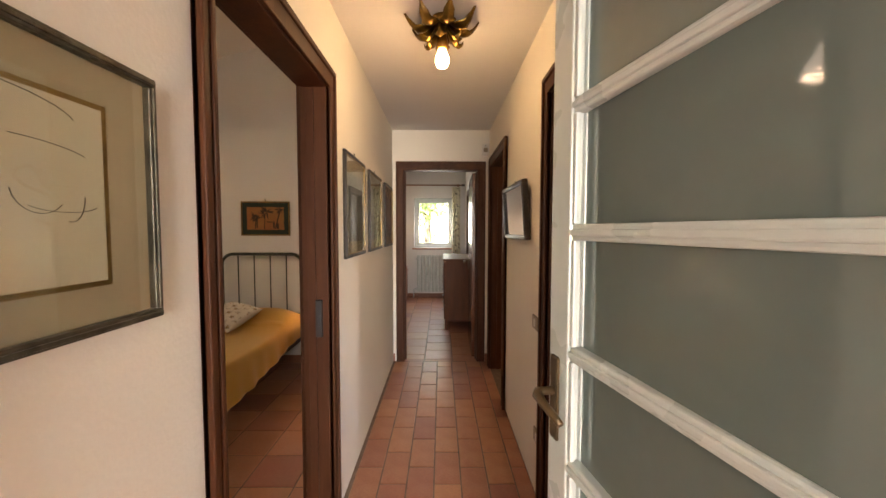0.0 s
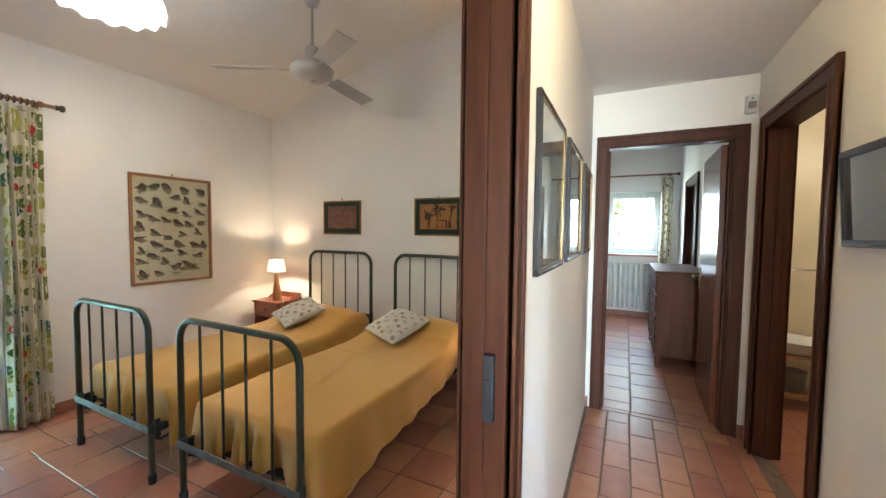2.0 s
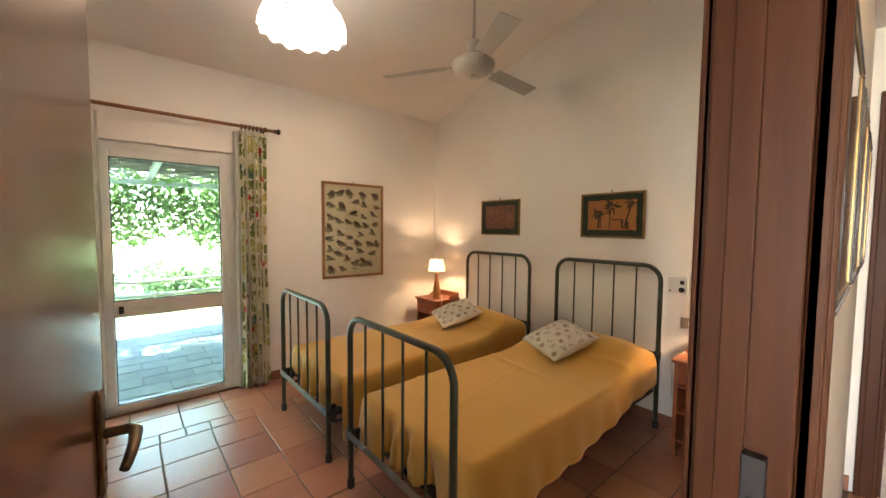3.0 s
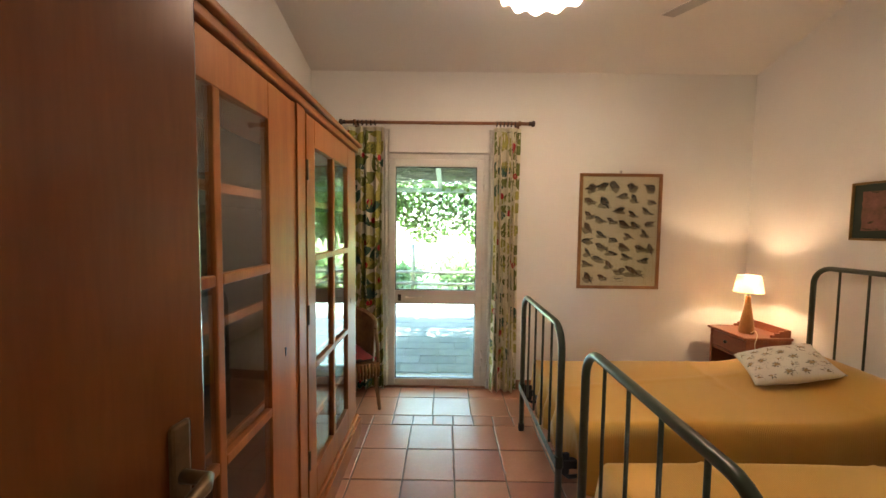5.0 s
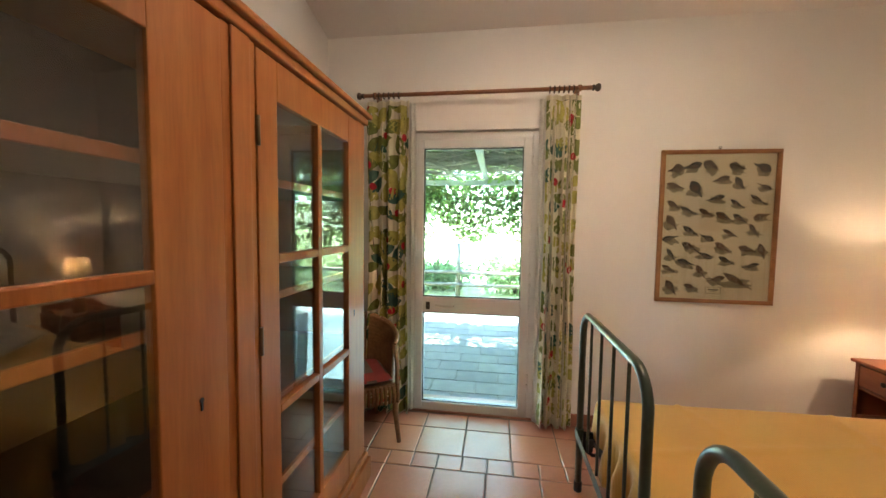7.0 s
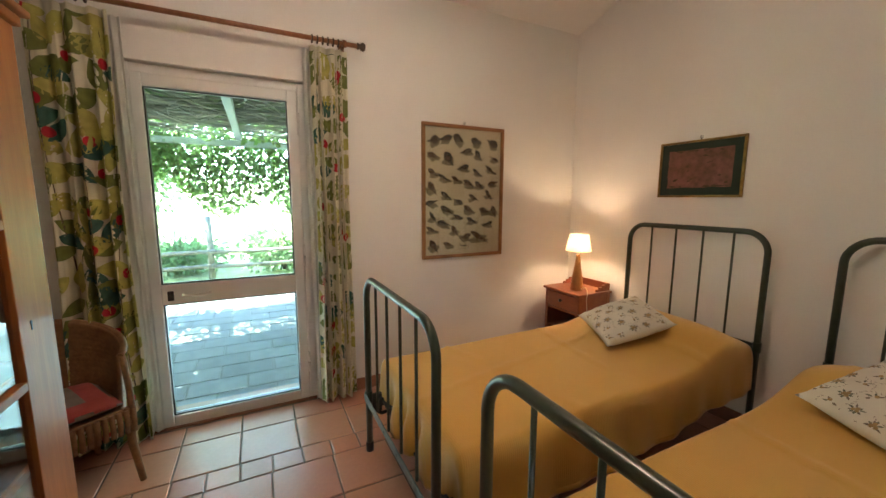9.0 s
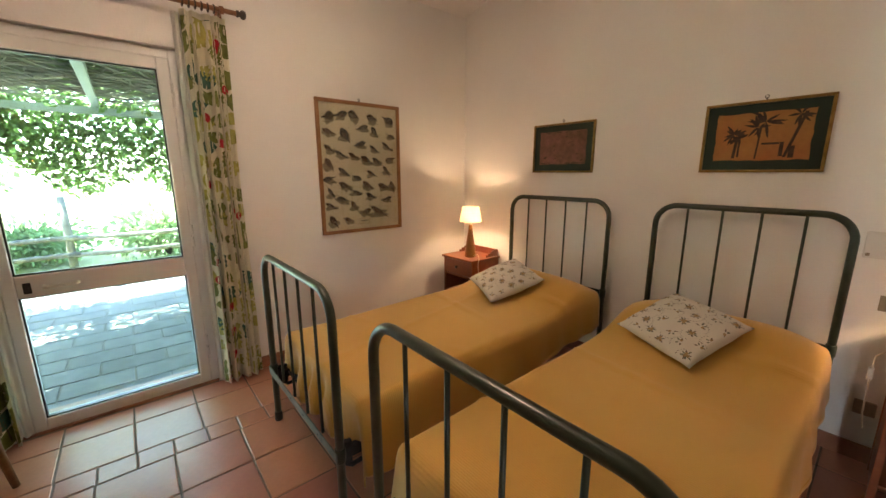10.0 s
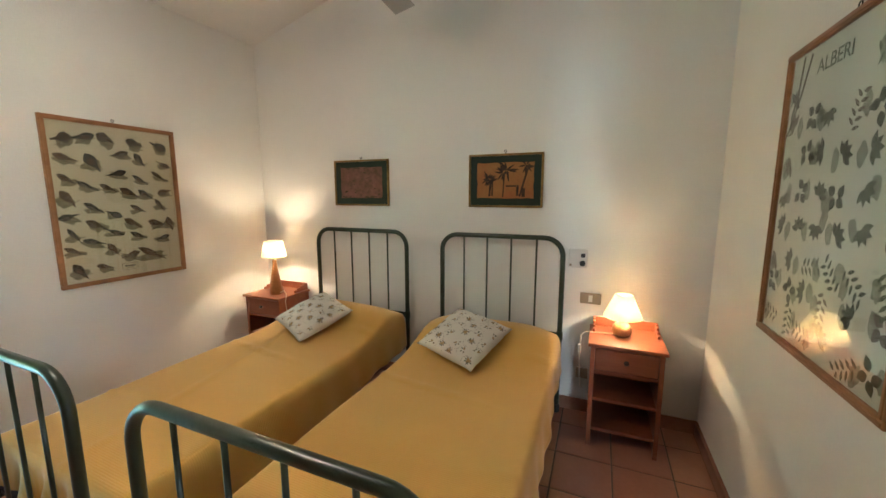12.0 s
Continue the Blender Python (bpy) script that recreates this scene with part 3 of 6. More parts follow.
def french_door():
    d = thing("door_6", pose(-4.14, 0, 0), "white aluminium garden door with two glass panes", "glazed door", kind="structure")
    y0, y1, h = .832, 1.763, 2.068
    bm = bmesh.new()
    for a, b, e, f in ((y0, y0 + .045, 0, h), (y1 - .062, y1, 0, h), (y0 + .045, y1 - .062, h - .05, h), (y0 + .045, y1 - .062, 0, .022)):
        box(bm, -.075, 0, a, b, e, f, .004)
    part("door_frame", bm, M["alu_white"], d)
    a0, a1 = y0 + .047, y1 - .064
    g0, g1 = .928, 1.640
    rows = ((.024, .070), (.752, .868), (1.952, h - .052))
    for a, b in ((a0, g0), (g1, a1)):
        bm = bmesh.new()
        box(bm, -.055, .012, a, b, .024, h - .052, .005)
        part("stile", bm, M["alu_white"], d)
    for e, f in rows:
        bm = bmesh.new()
        box(bm, -.055, .010, g0 + .001, g1 - .001, e, f, .005)
        part("rail", bm, M["alu_white"], d)
    for e, f in ((.070, .752), (.868, 1.952)):
        bm = bmesh.new()
        for p in ((g0, g0 + .008, e, f), (g1 - .008, g1, e, f), (g0 + .008, g1 - .008, e, e + .008), (g0 + .008, g1 - .008, f - .008, f)):
            box(bm, -.030, -.004, *p)
        part("gasket", bm, M["black_plastic"], d)
        bm = bmesh.new()
        box(bm, -.026, -.020, g0 + .003, g1 - .003, e + .003, f - .003)
        part("pane", bm, M["door_glass"], d).visible_shadow = False
    bm = bmesh.new()
    ring_tube(bm, [(.012, 1.03, .805), (.045, 1.035, .805), (.050, 1.06, .805), (.050, 1.13, .805), (.045, 1.155, .805), (.012, 1.16, .805)], .009, 8)
    part("pull_handle", bm, M["white_plastic"], d)
    bm = bmesh.new()
    box(bm, .012, .020, .955, .985, .775, .832, .003)
    ring_tube(bm, [(.02, .97, .80), (.028, .97, .80)], .008, 10)
    part("lock", bm, M["black_plastic"], d, "black door lock")
    for z in (.20, .93, 1.75):
        for dz in (0, .075):
            bm = bmesh.new()
            ring_tube(bm, [(.018, 1.70, z + dz), (.018, 1.70, z + dz + .06)], .008, 8)
            part("hinge", bm, M["alu_white"], d)
    bm = bmesh.new()
    box(bm, -.25, .02, y0 + .001, y1 - .001, -.06, .004)
    part("threshold", bm, M["terracotta_dark"], d, "low terracotta threshold")


french_door()


def casement(name, m, w, h, label, double=False):
    """A white window in a wall; local x along it, y outwards."""
    d = thing(name, m, label, "window", kind="structure")
    bm = bmesh.new()
    for p in ((0, .045, 0, h), (w - .045, w, 0, h), (.045, w - .045, 0, .045), (.045, w - .045, h - .045, h)):
        box(bm, p[0], p[1], 0, .06, p[2], p[3], .004)
    part("window_frame", bm, M["white_lacquer"], d)
    spans = ((.047, w - .047),) if not double else ((.047, w / 2), (w / 2, w - .047))
    for a, b in spans:
        bm = bmesh.new()
        for p in ((a, a + .055, .047, h - .047), (b - .055, b, .047, h - .047), (a + .055, b - .055, .047, .105), (a + .055, b - .055, h - .105, h - .047)):
            box(bm, p[0], p[1], -.012, .045, p[2], p[3], .004)
        part("sash", bm, M["white_lacquer"], d)
        bm = bmesh.new()
        box(bm, a + .05, b - .05, .015, .021, .10, h - .10)
        part("pane", bm, M["glass"], d).visible_shadow = False
    bm = bmesh.new()
    box(bm, -.04, w + .04, -.16, .0, -.035, -.004, .004)
    part("window_sill", bm, M["terracotta_dark"] if not double else M["white_lacquer"], d)
    bm = bmesh.new()
    lever(bm, w - .075 if not double else w / 2, -.012, h * .45, -1, 1)
    part("handle", bm, M["white_plastic"], d)


casement("window_1", pose(-.56, 8.06, 1.06), .83, 1.06, "white casement window looking on green trees")
casement("window_2", pose(1.4, -4.2, .75, rz=180), 1.8, 1.45, "wide white living room window", True)

# ---------------------------------------------------------------- the two iron beds


def arch(x0, x1, z0, z1, r, n=8):
    pts = [(x0, 0, z0)]
    for k in range(n + 1):
        a = math.pi - k * math.pi / 2 / n
        pts.append((x0 + r + r * math.cos(a), 0, z1 - r + r * math.sin(a)))
    for k in range(n + 1):
        a = math.pi / 2 - k * math.pi / 2 / n
        pts.append((x1 - r + r * math.cos(a), 0, z1 - r + r * math.sin(a)))
    return pts + [(x1, 0, z0)]


def shifted(pts, y):
    return [(a, b + y, c) for a, b, c in pts]


BW, BL = .84, 1.99


def iron_bed(m, label):
    """Local origin under the middle of the footboard; y runs to the headboard."""
    b = thing("iron_bed", m, label, "bed", "twin iron beds")
    h = BW / 2
    for name, y, top, bar, lab in (("footboard", 0, .965, .315, ""), ("headboard", BL, 1.185, .54, "")):
        bm = bmesh.new()
        ring_tube(bm, shifted(arch(-h, h, .03, top, .115), y), .0165, 12)
        fr = part(name, bm, M["green_iron"], b, "dark green enamelled tube " + name)
        for k in range(1, 5):
            x = -h + BW * k / 5
            bm = bmesh.new()
            ring_tube(bm, [(x, y, bar), (x, y, top - .008)], .0068, 8)
            part("bar", bm, M["green_iron"], fr)
        bm = bmesh.new()
        box(bm, -h - .012, h + .012, y - .022 if y == 0 else y - .006, y - .016 if y == 0 else y + .006, bar - .02, bar + .02, .002)
        part("cross_bar", bm, M["grey_iron"] if y == 0 else M["green_iron"], fr, "flat iron cross bar")
        for x in (-h, h):
            bm = bmesh.new()
            lathe(bm, [(.016, .0), (.021, .004), (.021, .05), (.018, .055)], (x, y, 0), 12)
            part("foot", bm, M["black_iron"], fr)
            bm = bmesh.new()
            lathe(bm, [(.019, bar - .03), (.021, bar - .025), (.021, bar + .025), (.019, bar + .03)], (x, y, 0), 12)
            part("joint", bm, M["green_iron"], fr)
        for k in range(1, 5):
            bm = bmesh.new()
            ring_tube(bm, [(-h + BW * k / 5, y - .026, bar), (-h + BW * k / 5, y - .014, bar)], .006, 8)
            part("rivet", bm, M["grey_iron"], fr)
    for x in (-h + .03, h - .03):
        bm = bmesh.new()
        box(bm, x - .018, x + .018, .03, BL - .03, .27, .31, .003)
        box(bm, x - .01, x + .01, .01, .06, .24, .34, .003)
        ring_tube(bm, [(x, .02, .25), (x, .06, .22), (x, .11, .225)], .010, 8)
        part("side_rail", bm, M["black_iron"], b)
    bm = bmesh.new()
    sheet(bm, lambda u, v: (-h + .04 + u * (BW - .08), .06 + v * (BL - .12), .30 - .01 * math.sin(u * math.pi)), 6, 10, thick=.012)
    part("bed_base", bm, M["black_iron"], b, "dark sprung mesh base")
    bm = bmesh.new()
    box(bm, -h + .025, h - .025, .125, BL - .04, .315, .495, .035)
    part("mattress", bm, M["ticking"], b)
    return b


beds = [iron_bed(pose(-1.865, 1.92, 0), "dark green tubular iron single bed with a mustard cover"),
        iron_bed(pose(-3.0, 1.92, 0), "dark green tubular iron single bed in the lamp corner")]


def bedspread(m, seed, left, right):
    """A cotton cover over mattress and pillow; left and right give its drop at head and foot."""
    rng = random.Random(seed)
    ph = [rng.uniform(0, 6.28) for _ in range(8)]
    h, y0, y1 = BW / 2 - .012, .098, BL - .06
    drop_f = .27
    length = y1 - y0

    def at(u, v):
        b = v * (length + drop_f)
        b = length - b      # distance from the foot edge, negative below it
        k = b / length if b > 0 else 0
        dl, dr = left[1] + (left[0] - left[1]) * k, right[1] + (right[0] - right[1]) * k
        a = -h - dl + u * (2 * h + dl + dr)
        da, db = max(0, abs(a) - h), max(0, -b)
        # a raised roll of pillow under the cover at the head
        roll = .155 * math.exp(-(((b - length + .20) / .25) ** 2)) * max(0, 1 - (abs(a) / (h + .10)) ** 4)
        z = .512 + roll + .008 * math.sin(3 * a + ph[0]) * math.sin(2.2 * b + ph[1]) + .004 * math.sin(9 * a + 5 * b + ph[2])
        for c, k2 in ((.47, .25), (.98, -.15), (1.38, .1)):
            z += .009 * math.exp(-(((b - c - k2 * a) / .011) ** 2)) * (.5 + .5 * math.sin(5 * a + c * 9))
        z += .006 * math.exp(-(((a - .06 + .2 * b) / .012) ** 2))
        x, y = max(-h, min(h, a)), y0 + max(0, b)
        s = 1 if a > 0 else -1
        if da or db:
            hang = math.hypot(da, db)
            r = .05
            bend = min(hang / r, math.pi / 2)
            out = r * math.sin(bend)
            down = r * (1 - math.cos(bend)) + max(0, hang - r * math.pi / 2)
            fa, fb = (da / hang, db / hang)
            fold = max(0, hang - .04)
            wave = .07 * math.sin(13 * y + ph[3]) * fa + .62 * math.sin(27 * x + ph[4] + 2 * math.sin(9 * x)) * fb + .07 * math.sin(47 * x + 31 * y + ph[5])
            push = (out * .55 + fold * (.10 + wave * .42))
            x += s * fa * push
            y -= fb * min(push, .075)
            z -= down * (1 - .035 * math.sin(7 * (x + y) + ph[6]))
            if fb > 0:
                y = max(y, .03)
        z = max(z, .05)
        return Vector((x, y, z))

    o = thing("bedspread", m, "mustard-yellow cotton bedspread draped over the single bed", "bedspread", "mustard bedspreads")
    bm = bmesh.new()
    sheet(bm, at, 64, 96, thick=.004)
    c = part("cover", bm, M["mustard"], o)
    for f in (lambda u, v: at(u * .018, v), lambda u, v: at(1 - u * .018, v)):
        bm = bmesh.new()
        sheet(bm, f, 3, 96, thick=.007)
        part("hem", bm, M["mustard"], c)
    bm = bmesh.new()
    sheet(bm, lambda u, v: at(u, 1 - v * .010), 64, 3, thick=.007)
    part("hem", bm, M["mustard"], c)


bedspread(pose(-1.865, 1.92, 0), 3, (.22, .26), (.17, .37))
bedspread(pose(-3.0, 1.92, 0), 8, (.16, .24), (.22, .36))


def cushion(m, size, seed, label):
    o = thing("cushion", m, label, "cushion", "flowered cushions")
    a, b = size
    rng = random.Random(seed)

    def top(u, v, s):
        x, y = u * 2 - 1, v * 2 - 1
        puff = max(0, (1 - x * x) * (1 - y * y)) ** .42
        pinch = 1 - .055 * (1 - abs(x) ** 2) * (abs(y) ** 6) - .055 * (1 - abs(y) ** 2) * (abs(x) ** 6)
        wr = .004 * math.sin(7 * x + 4 * y + seed) * puff
        return Vector((x * a / 2 * pinch, y * b / 2 * pinch, s * (.058 * puff + wr) + .058))

    bm = bmesh.new()
    sheet(bm, lambda u, v: top(u, v, 1), 26, 26)
    sheet(bm, lambda u, v: top(u, v, -1), 26, 26)
    bmesh.ops.remove_doubles(bm, verts=bm.verts, dist=.0008)
    body = part("cushion_cover", bm, M["pillow"], o, "off-white cotton with a small flower print")
    sets = {"print_green": bmesh.new(), "print_ochre": bmesh.new(), "print_mauve": bmesh.new()}
    def printed(col, pts, off):
        if all(.02 < p < .98 for q in pts for p in q):
            flat_shape(sets[col], pts, lambda p, q: top(p, q, 1) + Vector((0, 0, off)))

    for i in range(5):
        for j in range(6):
            cx, cy = (i + .3 + (.5 if j % 2 else 0)) / 5.2 + rng.uniform(-.03, .03), (j + .5) / 6 + rng.uniform(-.02, .02)
            full = rng.random() < .45
            ang = rng.uniform(0, 6.28)
            for k in range(8 if full else 4):
                t = ang + k * (.8 if full else 1.1) + rng.uniform(-.2, .2)
                r = rng.uniform(.012, .026)
                printed("print_green" if k % 3 else "print_mauve", turned(leaf_outline(rng.uniform(.034, .052), rng.uniform(.016, .024), 4), t, cx + r * math.cos(t), cy + r * math.sin(t)), .0012 + .0001 * k)
            for k in range(3 if full else 1):
                t = ang + k * 2.1
                printed("print_ochre", turned(blob_outline(rng, .019, .016, 8, .2), 0, cx + .017 * math.cos(t), cy + .017 * math.sin(t)), .0022 + .0001 * k)
            for k in range(6):
                t = ang + k * .35
                printed("print_mauve", turned(leaf_outline(.030, .006, 3), t + 1.2, cx + .085 * math.cos(t) - .03, cy + .085 * math.sin(t)), .0012)
    for col, b2 in sets.items():
        tagged(part("flower_print", b2, M[col], body), kind="stuff")
    return o


cushion(pose(-1.93, 3.42, .592, 20, 0, 0) @ pose(0, 0, 0, 0, 0, 70), (.40, .40), 2, "square flowered cushion lying cornerwise on the mustard cover")
cushion(pose(-3.03, 3.40, .590, 20, 0, 0) @ pose(0, 0, 0, 0, 0, 66), (.40, .40), 5, "square flowered cushion on the bed beside the lamp corner")

# ---------------------------------------------------------------- nightstands and lamps


def nightstand(m, label):
    """Local origin on the floor, front towards -y, .36 wide."""
    n = thing("nightstand", m, label, "nightstand", "pine nightstands")
    w, d, h = .182, .335, .612
    for x in (-w, w - .02):
        bm = bmesh.new()
        box(bm, x, x + .02, 0, d, .03, h, .002)
        for y in (0, d - .03):
            box(bm, x - (.004 if x < 0 else -.0), x + .02 + (.004 if x > 0 else 0), y - .003, y + .033, 0, h, .003)
        part("side_panel", bm, M["nightstand"], n)
    bm = bmesh.new()
    box(bm, -w + .021, w - .021, d - .012, d - .003, .06, h, .001)
    part("back_panel", bm, M["nightstand"], n)
    for z in (.10, .285, .452):
        bm = bmesh.new()
        box(bm, -w + .0205, w - .0205, .006, d - .013, z, z + .017, .002)
        part("shelf", bm, M["nightstand"], n)
    bm = bmesh.new()
    box(bm, -w - .018, w + .018, -.022, d + .004, h, h + .020, .005)
    part("top", bm, M["nightstand"], n)
    bm = bmesh.new()
    box(bm, -w + .022, w - .022, .0, .02, .475, .600, .004)
    dr = part("drawer", bm, M["nightstand"], n)
    bm = bmesh.new()
    t = bmesh.new()
    lathe(t, [(.004, 0), (.006, .010), (.013, .016), (.014, .022), (.006, .027)], (0, 0, 0), 14)
    absorb(bm, t, pose(0, 0, .545, 90))
    part("knob", bm, M["finial"], dr, "dark turned knob")
    bm = bmesh.new()
    box(bm, -w, w, d - .016, d - .002, h + .020, h + .078, .003)
    part("gallery_back", bm, M["nightstand"], n)
    for x in (-w, w - .014):
        bm = bmesh.new()
        for y, z in ((d - .016, .075), (d - .05, .062), (d - .085, .044), (d - .115, .026)):
            box(bm, x, x + .014, y - .036, y, h + .020, h + .020 + z * .8, .003)
        part("gallery_side", bm, M["nightstand"], n)
    return n


nightstand(pose(-1.062, 3.625, 0), "red-brown pine nightstand with a drawer and two open shelves")
nightstand(pose(-3.79, 3.625, 0), "red-brown pine nightstand in the corner behind a bed")


def table_lamp_tall(m):
    o = thing("table_lamp", m, "bottle-shaped turned wood lamp with a lit cream shade", "lamp")
    bm = bmesh.new()
    lathe(bm, [(.046, 0), (.050, .008), (.049, .03), (.043, .09), (.032, .16), (.022, .22), (.017, .27), (.018, .285), (.012, .292)], seg=28)
    part("base", bm, M["lamp_wood"], o)
    bm = bmesh.new()
    lathe(bm, [(.010, .29), (.010, .35)], seg=12)
    part("socket", bm, M["white_plastic"], o)
    bm = bmesh.new()
    lathe(bm, [(.098, .322), (.074, .452), (.0725, .452), (.0965, .322)], seg=36, caps=False)
    part("shade", bm, M["shade_cloth"], o, "cream cloth shade")
    bm = bmesh.new()
    lathe(bm, [(.006, .345), (.020, .36), (.026, .385), (.018, .41), (.004, .415)], seg=14)
    part("bulb", bm, M["bulb_glow"], o).visible_shadow = False
    bm = bmesh.new()
    ring_tube(bm, [(.04, .0, .008), (.075, -.01, .03), (.11, -.02, .045), (.14, -.03, .02), (.16, -.05, .006), (.175, -.075, -.03), (.19, -.08, -.12)], .003, 6)
    part("cable", bm, M["cable"], o, "cream flex hanging over the edge")


table_lamp_tall(pose(-3.74, 3.73, .632))


def table_lamp_round(m):
    o = thing("table_lamp", m, "small lamp with a ball-shaped wooden base and lit conical shade", "lamp")
    bm = bmesh.new()
    lathe(bm, [(.030, 0), (.048, .012), (.055, .035), (.052, .058), (.036, .078), (.014, .086), (.010, .092)], seg=28)
    part("base", bm, M["lamp_wood"], o)
    bm = bmesh.new()
    lathe(bm, [(.008, .09), (.008, .15)], seg=12)
    part("socket", bm, M["brass"], o)
    bm = bmesh.new()
    lathe(bm, [(.106, .118), (.048, .250), (.0465, .250), (.1045, .118)], seg=36, caps=False)
    part("shade", bm, M["shade_cloth"], o, "glowing cream conical shade")
    bm = bmesh.new()
    lathe(bm, [(.006, .148), (.019, .165), (.024, .187), (.016, .21), (.004, .215)], seg=14)
    part("bulb", bm, M["bulb_glow"], o).visible_shadow = False
    bm = bmesh.new()
    ring_tube(bm, [(-.045, .0, .006), (-.10, -.01, .006), (-.15, -.02, .008), (-.20, -.03, .006), (-.222, -.03, -.02), (-.226, -.03, -.10), (-.222, -.01, -.3), (-.21, .06, -.40)], .003, 6)
    c = part("cable", bm, M["cable"], o, "cream flex with an inline switch")
    bm = bmesh.new()
    box(bm, -.236, -.218, -.04, -.022, -.13, -.075, .004)
    part("switch", bm, M["white_plastic"], c)


table_lamp_round(pose(-1.085, 3.80, .632))

# ---------------------------------------------------------------- glazed wardrobe


def wardrobe():
    """Pine bookcase-wardrobe with two doors of six panes; front towards +y."""
    o = thing("wardrobe", pose(-1.36, .235, 0), "orange pine wardrobe with two doors of six glass panes", "wardrobe")
    W, D, H = 1.965, .538, 1.92

    def b(bm, a0, a1, y0, y1, z0, z1, bev=.003):
        return box(bm, -a1, -a0, y0, y1, z0, z1, bev)

    for a0, a1 in ((0, .025), (W - .025, W)):
        part("side_panel", b(bmesh.new(), a0, a1, .01, D - .03, .02, H), M["pine"], o)
    part("back_panel", b(bmesh.new(), .026, W - .026, .0, .012, .05, H, 0), M["pine_shaded"], o)
    part("bottom", b(bmesh.new(), .026, W - .026, .013, D - .04, .13, .155, 0), M["pine_shaded"], o)
    part("top", b(bmesh.new(), -.01, W + .01, 0, D - .002, H, H + .022, .003), M["pine"], o)
    bm = bmesh.new()
    b(bm, -.02, W + .035, .0, D + .035, H + .022, H + .045, .006)
    b(bm, -.01, W + .018, .0, D + .016, H - .012, H + .021, .006)
    part("cornice", bm, M["pine"], o)
    bm = bmesh.new()
    b(bm, -.005, W + .03, .02, D + .03, 0, .115, .004)
    b(bm, -.003, W + .018, .02, D + .016, .116, .150, .008)
    part("plinth", bm, M["pine"], o)
    # boards carry the painted shade, their front edges keep the bare pine
    for z in (.50, .80, 1.155, 1.528):
        part("shelf", b(bmesh.new(), .027, W - .027, .014, D - .040, z - .011, z + .011, .002), M["pine_shaded"], o)
        part("shelf_edge", b(bmesh.new(), .027, W - .027, D - .0395, D - .0265, z - .014, z + .014, .002), M["pine"], o, "orange pine edge strip")
    # face frame
    for a0, a1 in ((0, .045), (.945, 1.08), (W - .10, W)):
        bm = bmesh.new()
        b(bm, a0, a1, D - .03, D, .152, H - .014)
        if a0 == .945:
            b(bm, a0 + .03, a1 - .03, D, D + .008, .152, H - .014, .004)
        part("face_stile", bm, M["pine"], o)
    doors = ((.047, .943, .135, .19), (1.082, W - .102, .10, .10))
    for i, (a0, a1, sl, sr) in enumerate(doors):
        bm = bmesh.new()
        z0, z1, y0, y1 = .158, H - .022, D - .024, D + .004
        if i == 0:
            g0, g1 = .175, .742
        else:
            g0, g1 = a0 + .10, a1 - .115
        b(bm, a0, g0, y0, y1, z0, z1)
        b(bm, g1, a1, y0, y1, z0, z1)
        b(bm, g0, g1, y0, y1, z0, .295)
        b(bm, g0, g1, y0, y1, 1.775, z1)
        dr = part("door", bm, M["pine"], o, "pine door with six panes")
        mid = (g0 + g1) / 2
        bm = bmesh.new()
        b(bm, mid - .016, mid + .016, y0 + .004, y1 + .001, .295, 1.775, .004)
        part("upright_bar", bm, M["pine"], dr)
        zs = (.295, .785, 1.282, 1.775)
        for z in zs[1:3]:
            for c0, c1 in ((g0, mid - .016), (mid + .016, g1)):
                part("cross_bar", b(bmesh.new(), c0, c1, y0 + .004, y1 + .001, z - .015, z + .015, .004), M["pine"], dr)
        for c0, c1 in ((g0, mid - .016), (mid + .016, g1)):
            for e, f in zip(zs, zs[1:]):
                bm = bmesh.new()
                half = (c1 - c0) / 2 - .001
                box(bm, -half, half, -.0015, .0015, e + .001, f - .001, 0, pose(-(c0 + c1) / 2, y0 + .0125, 0, 0, 0, 0 if i else -3.2))
                part("pane", bm, M["wardrobe_glass"], dr, "dark reflecting glass pane")
        kx = a1 - .09 if i == 0 else a1 - .05
        bm = bmesh.new()
        t = bmesh.new()
        ring_tube(t, [(-kx, y1 - .001, .97), (-kx, y1 + .002, .97)], .006, 10)
        absorb(bm, t)
        b(bm, kx - .003, kx + .003, y1, y1 + .002, .945, .968, 0)
        part("keyhole", bm, M["black_iron"], dr, "dark keyhole")
        for z in (.35, 1.0, 1.62):
            bm = bmesh.new()
            hx = a0 - .001
            ring_tube(bm, [(-hx, y1 + .003, z), (-hx, y1 + .003, z + .085)], .006, 8)
            part("hinge", bm, M["bronze"], dr)


wardrobe()

# ---------------------------------------------------------------- curtains


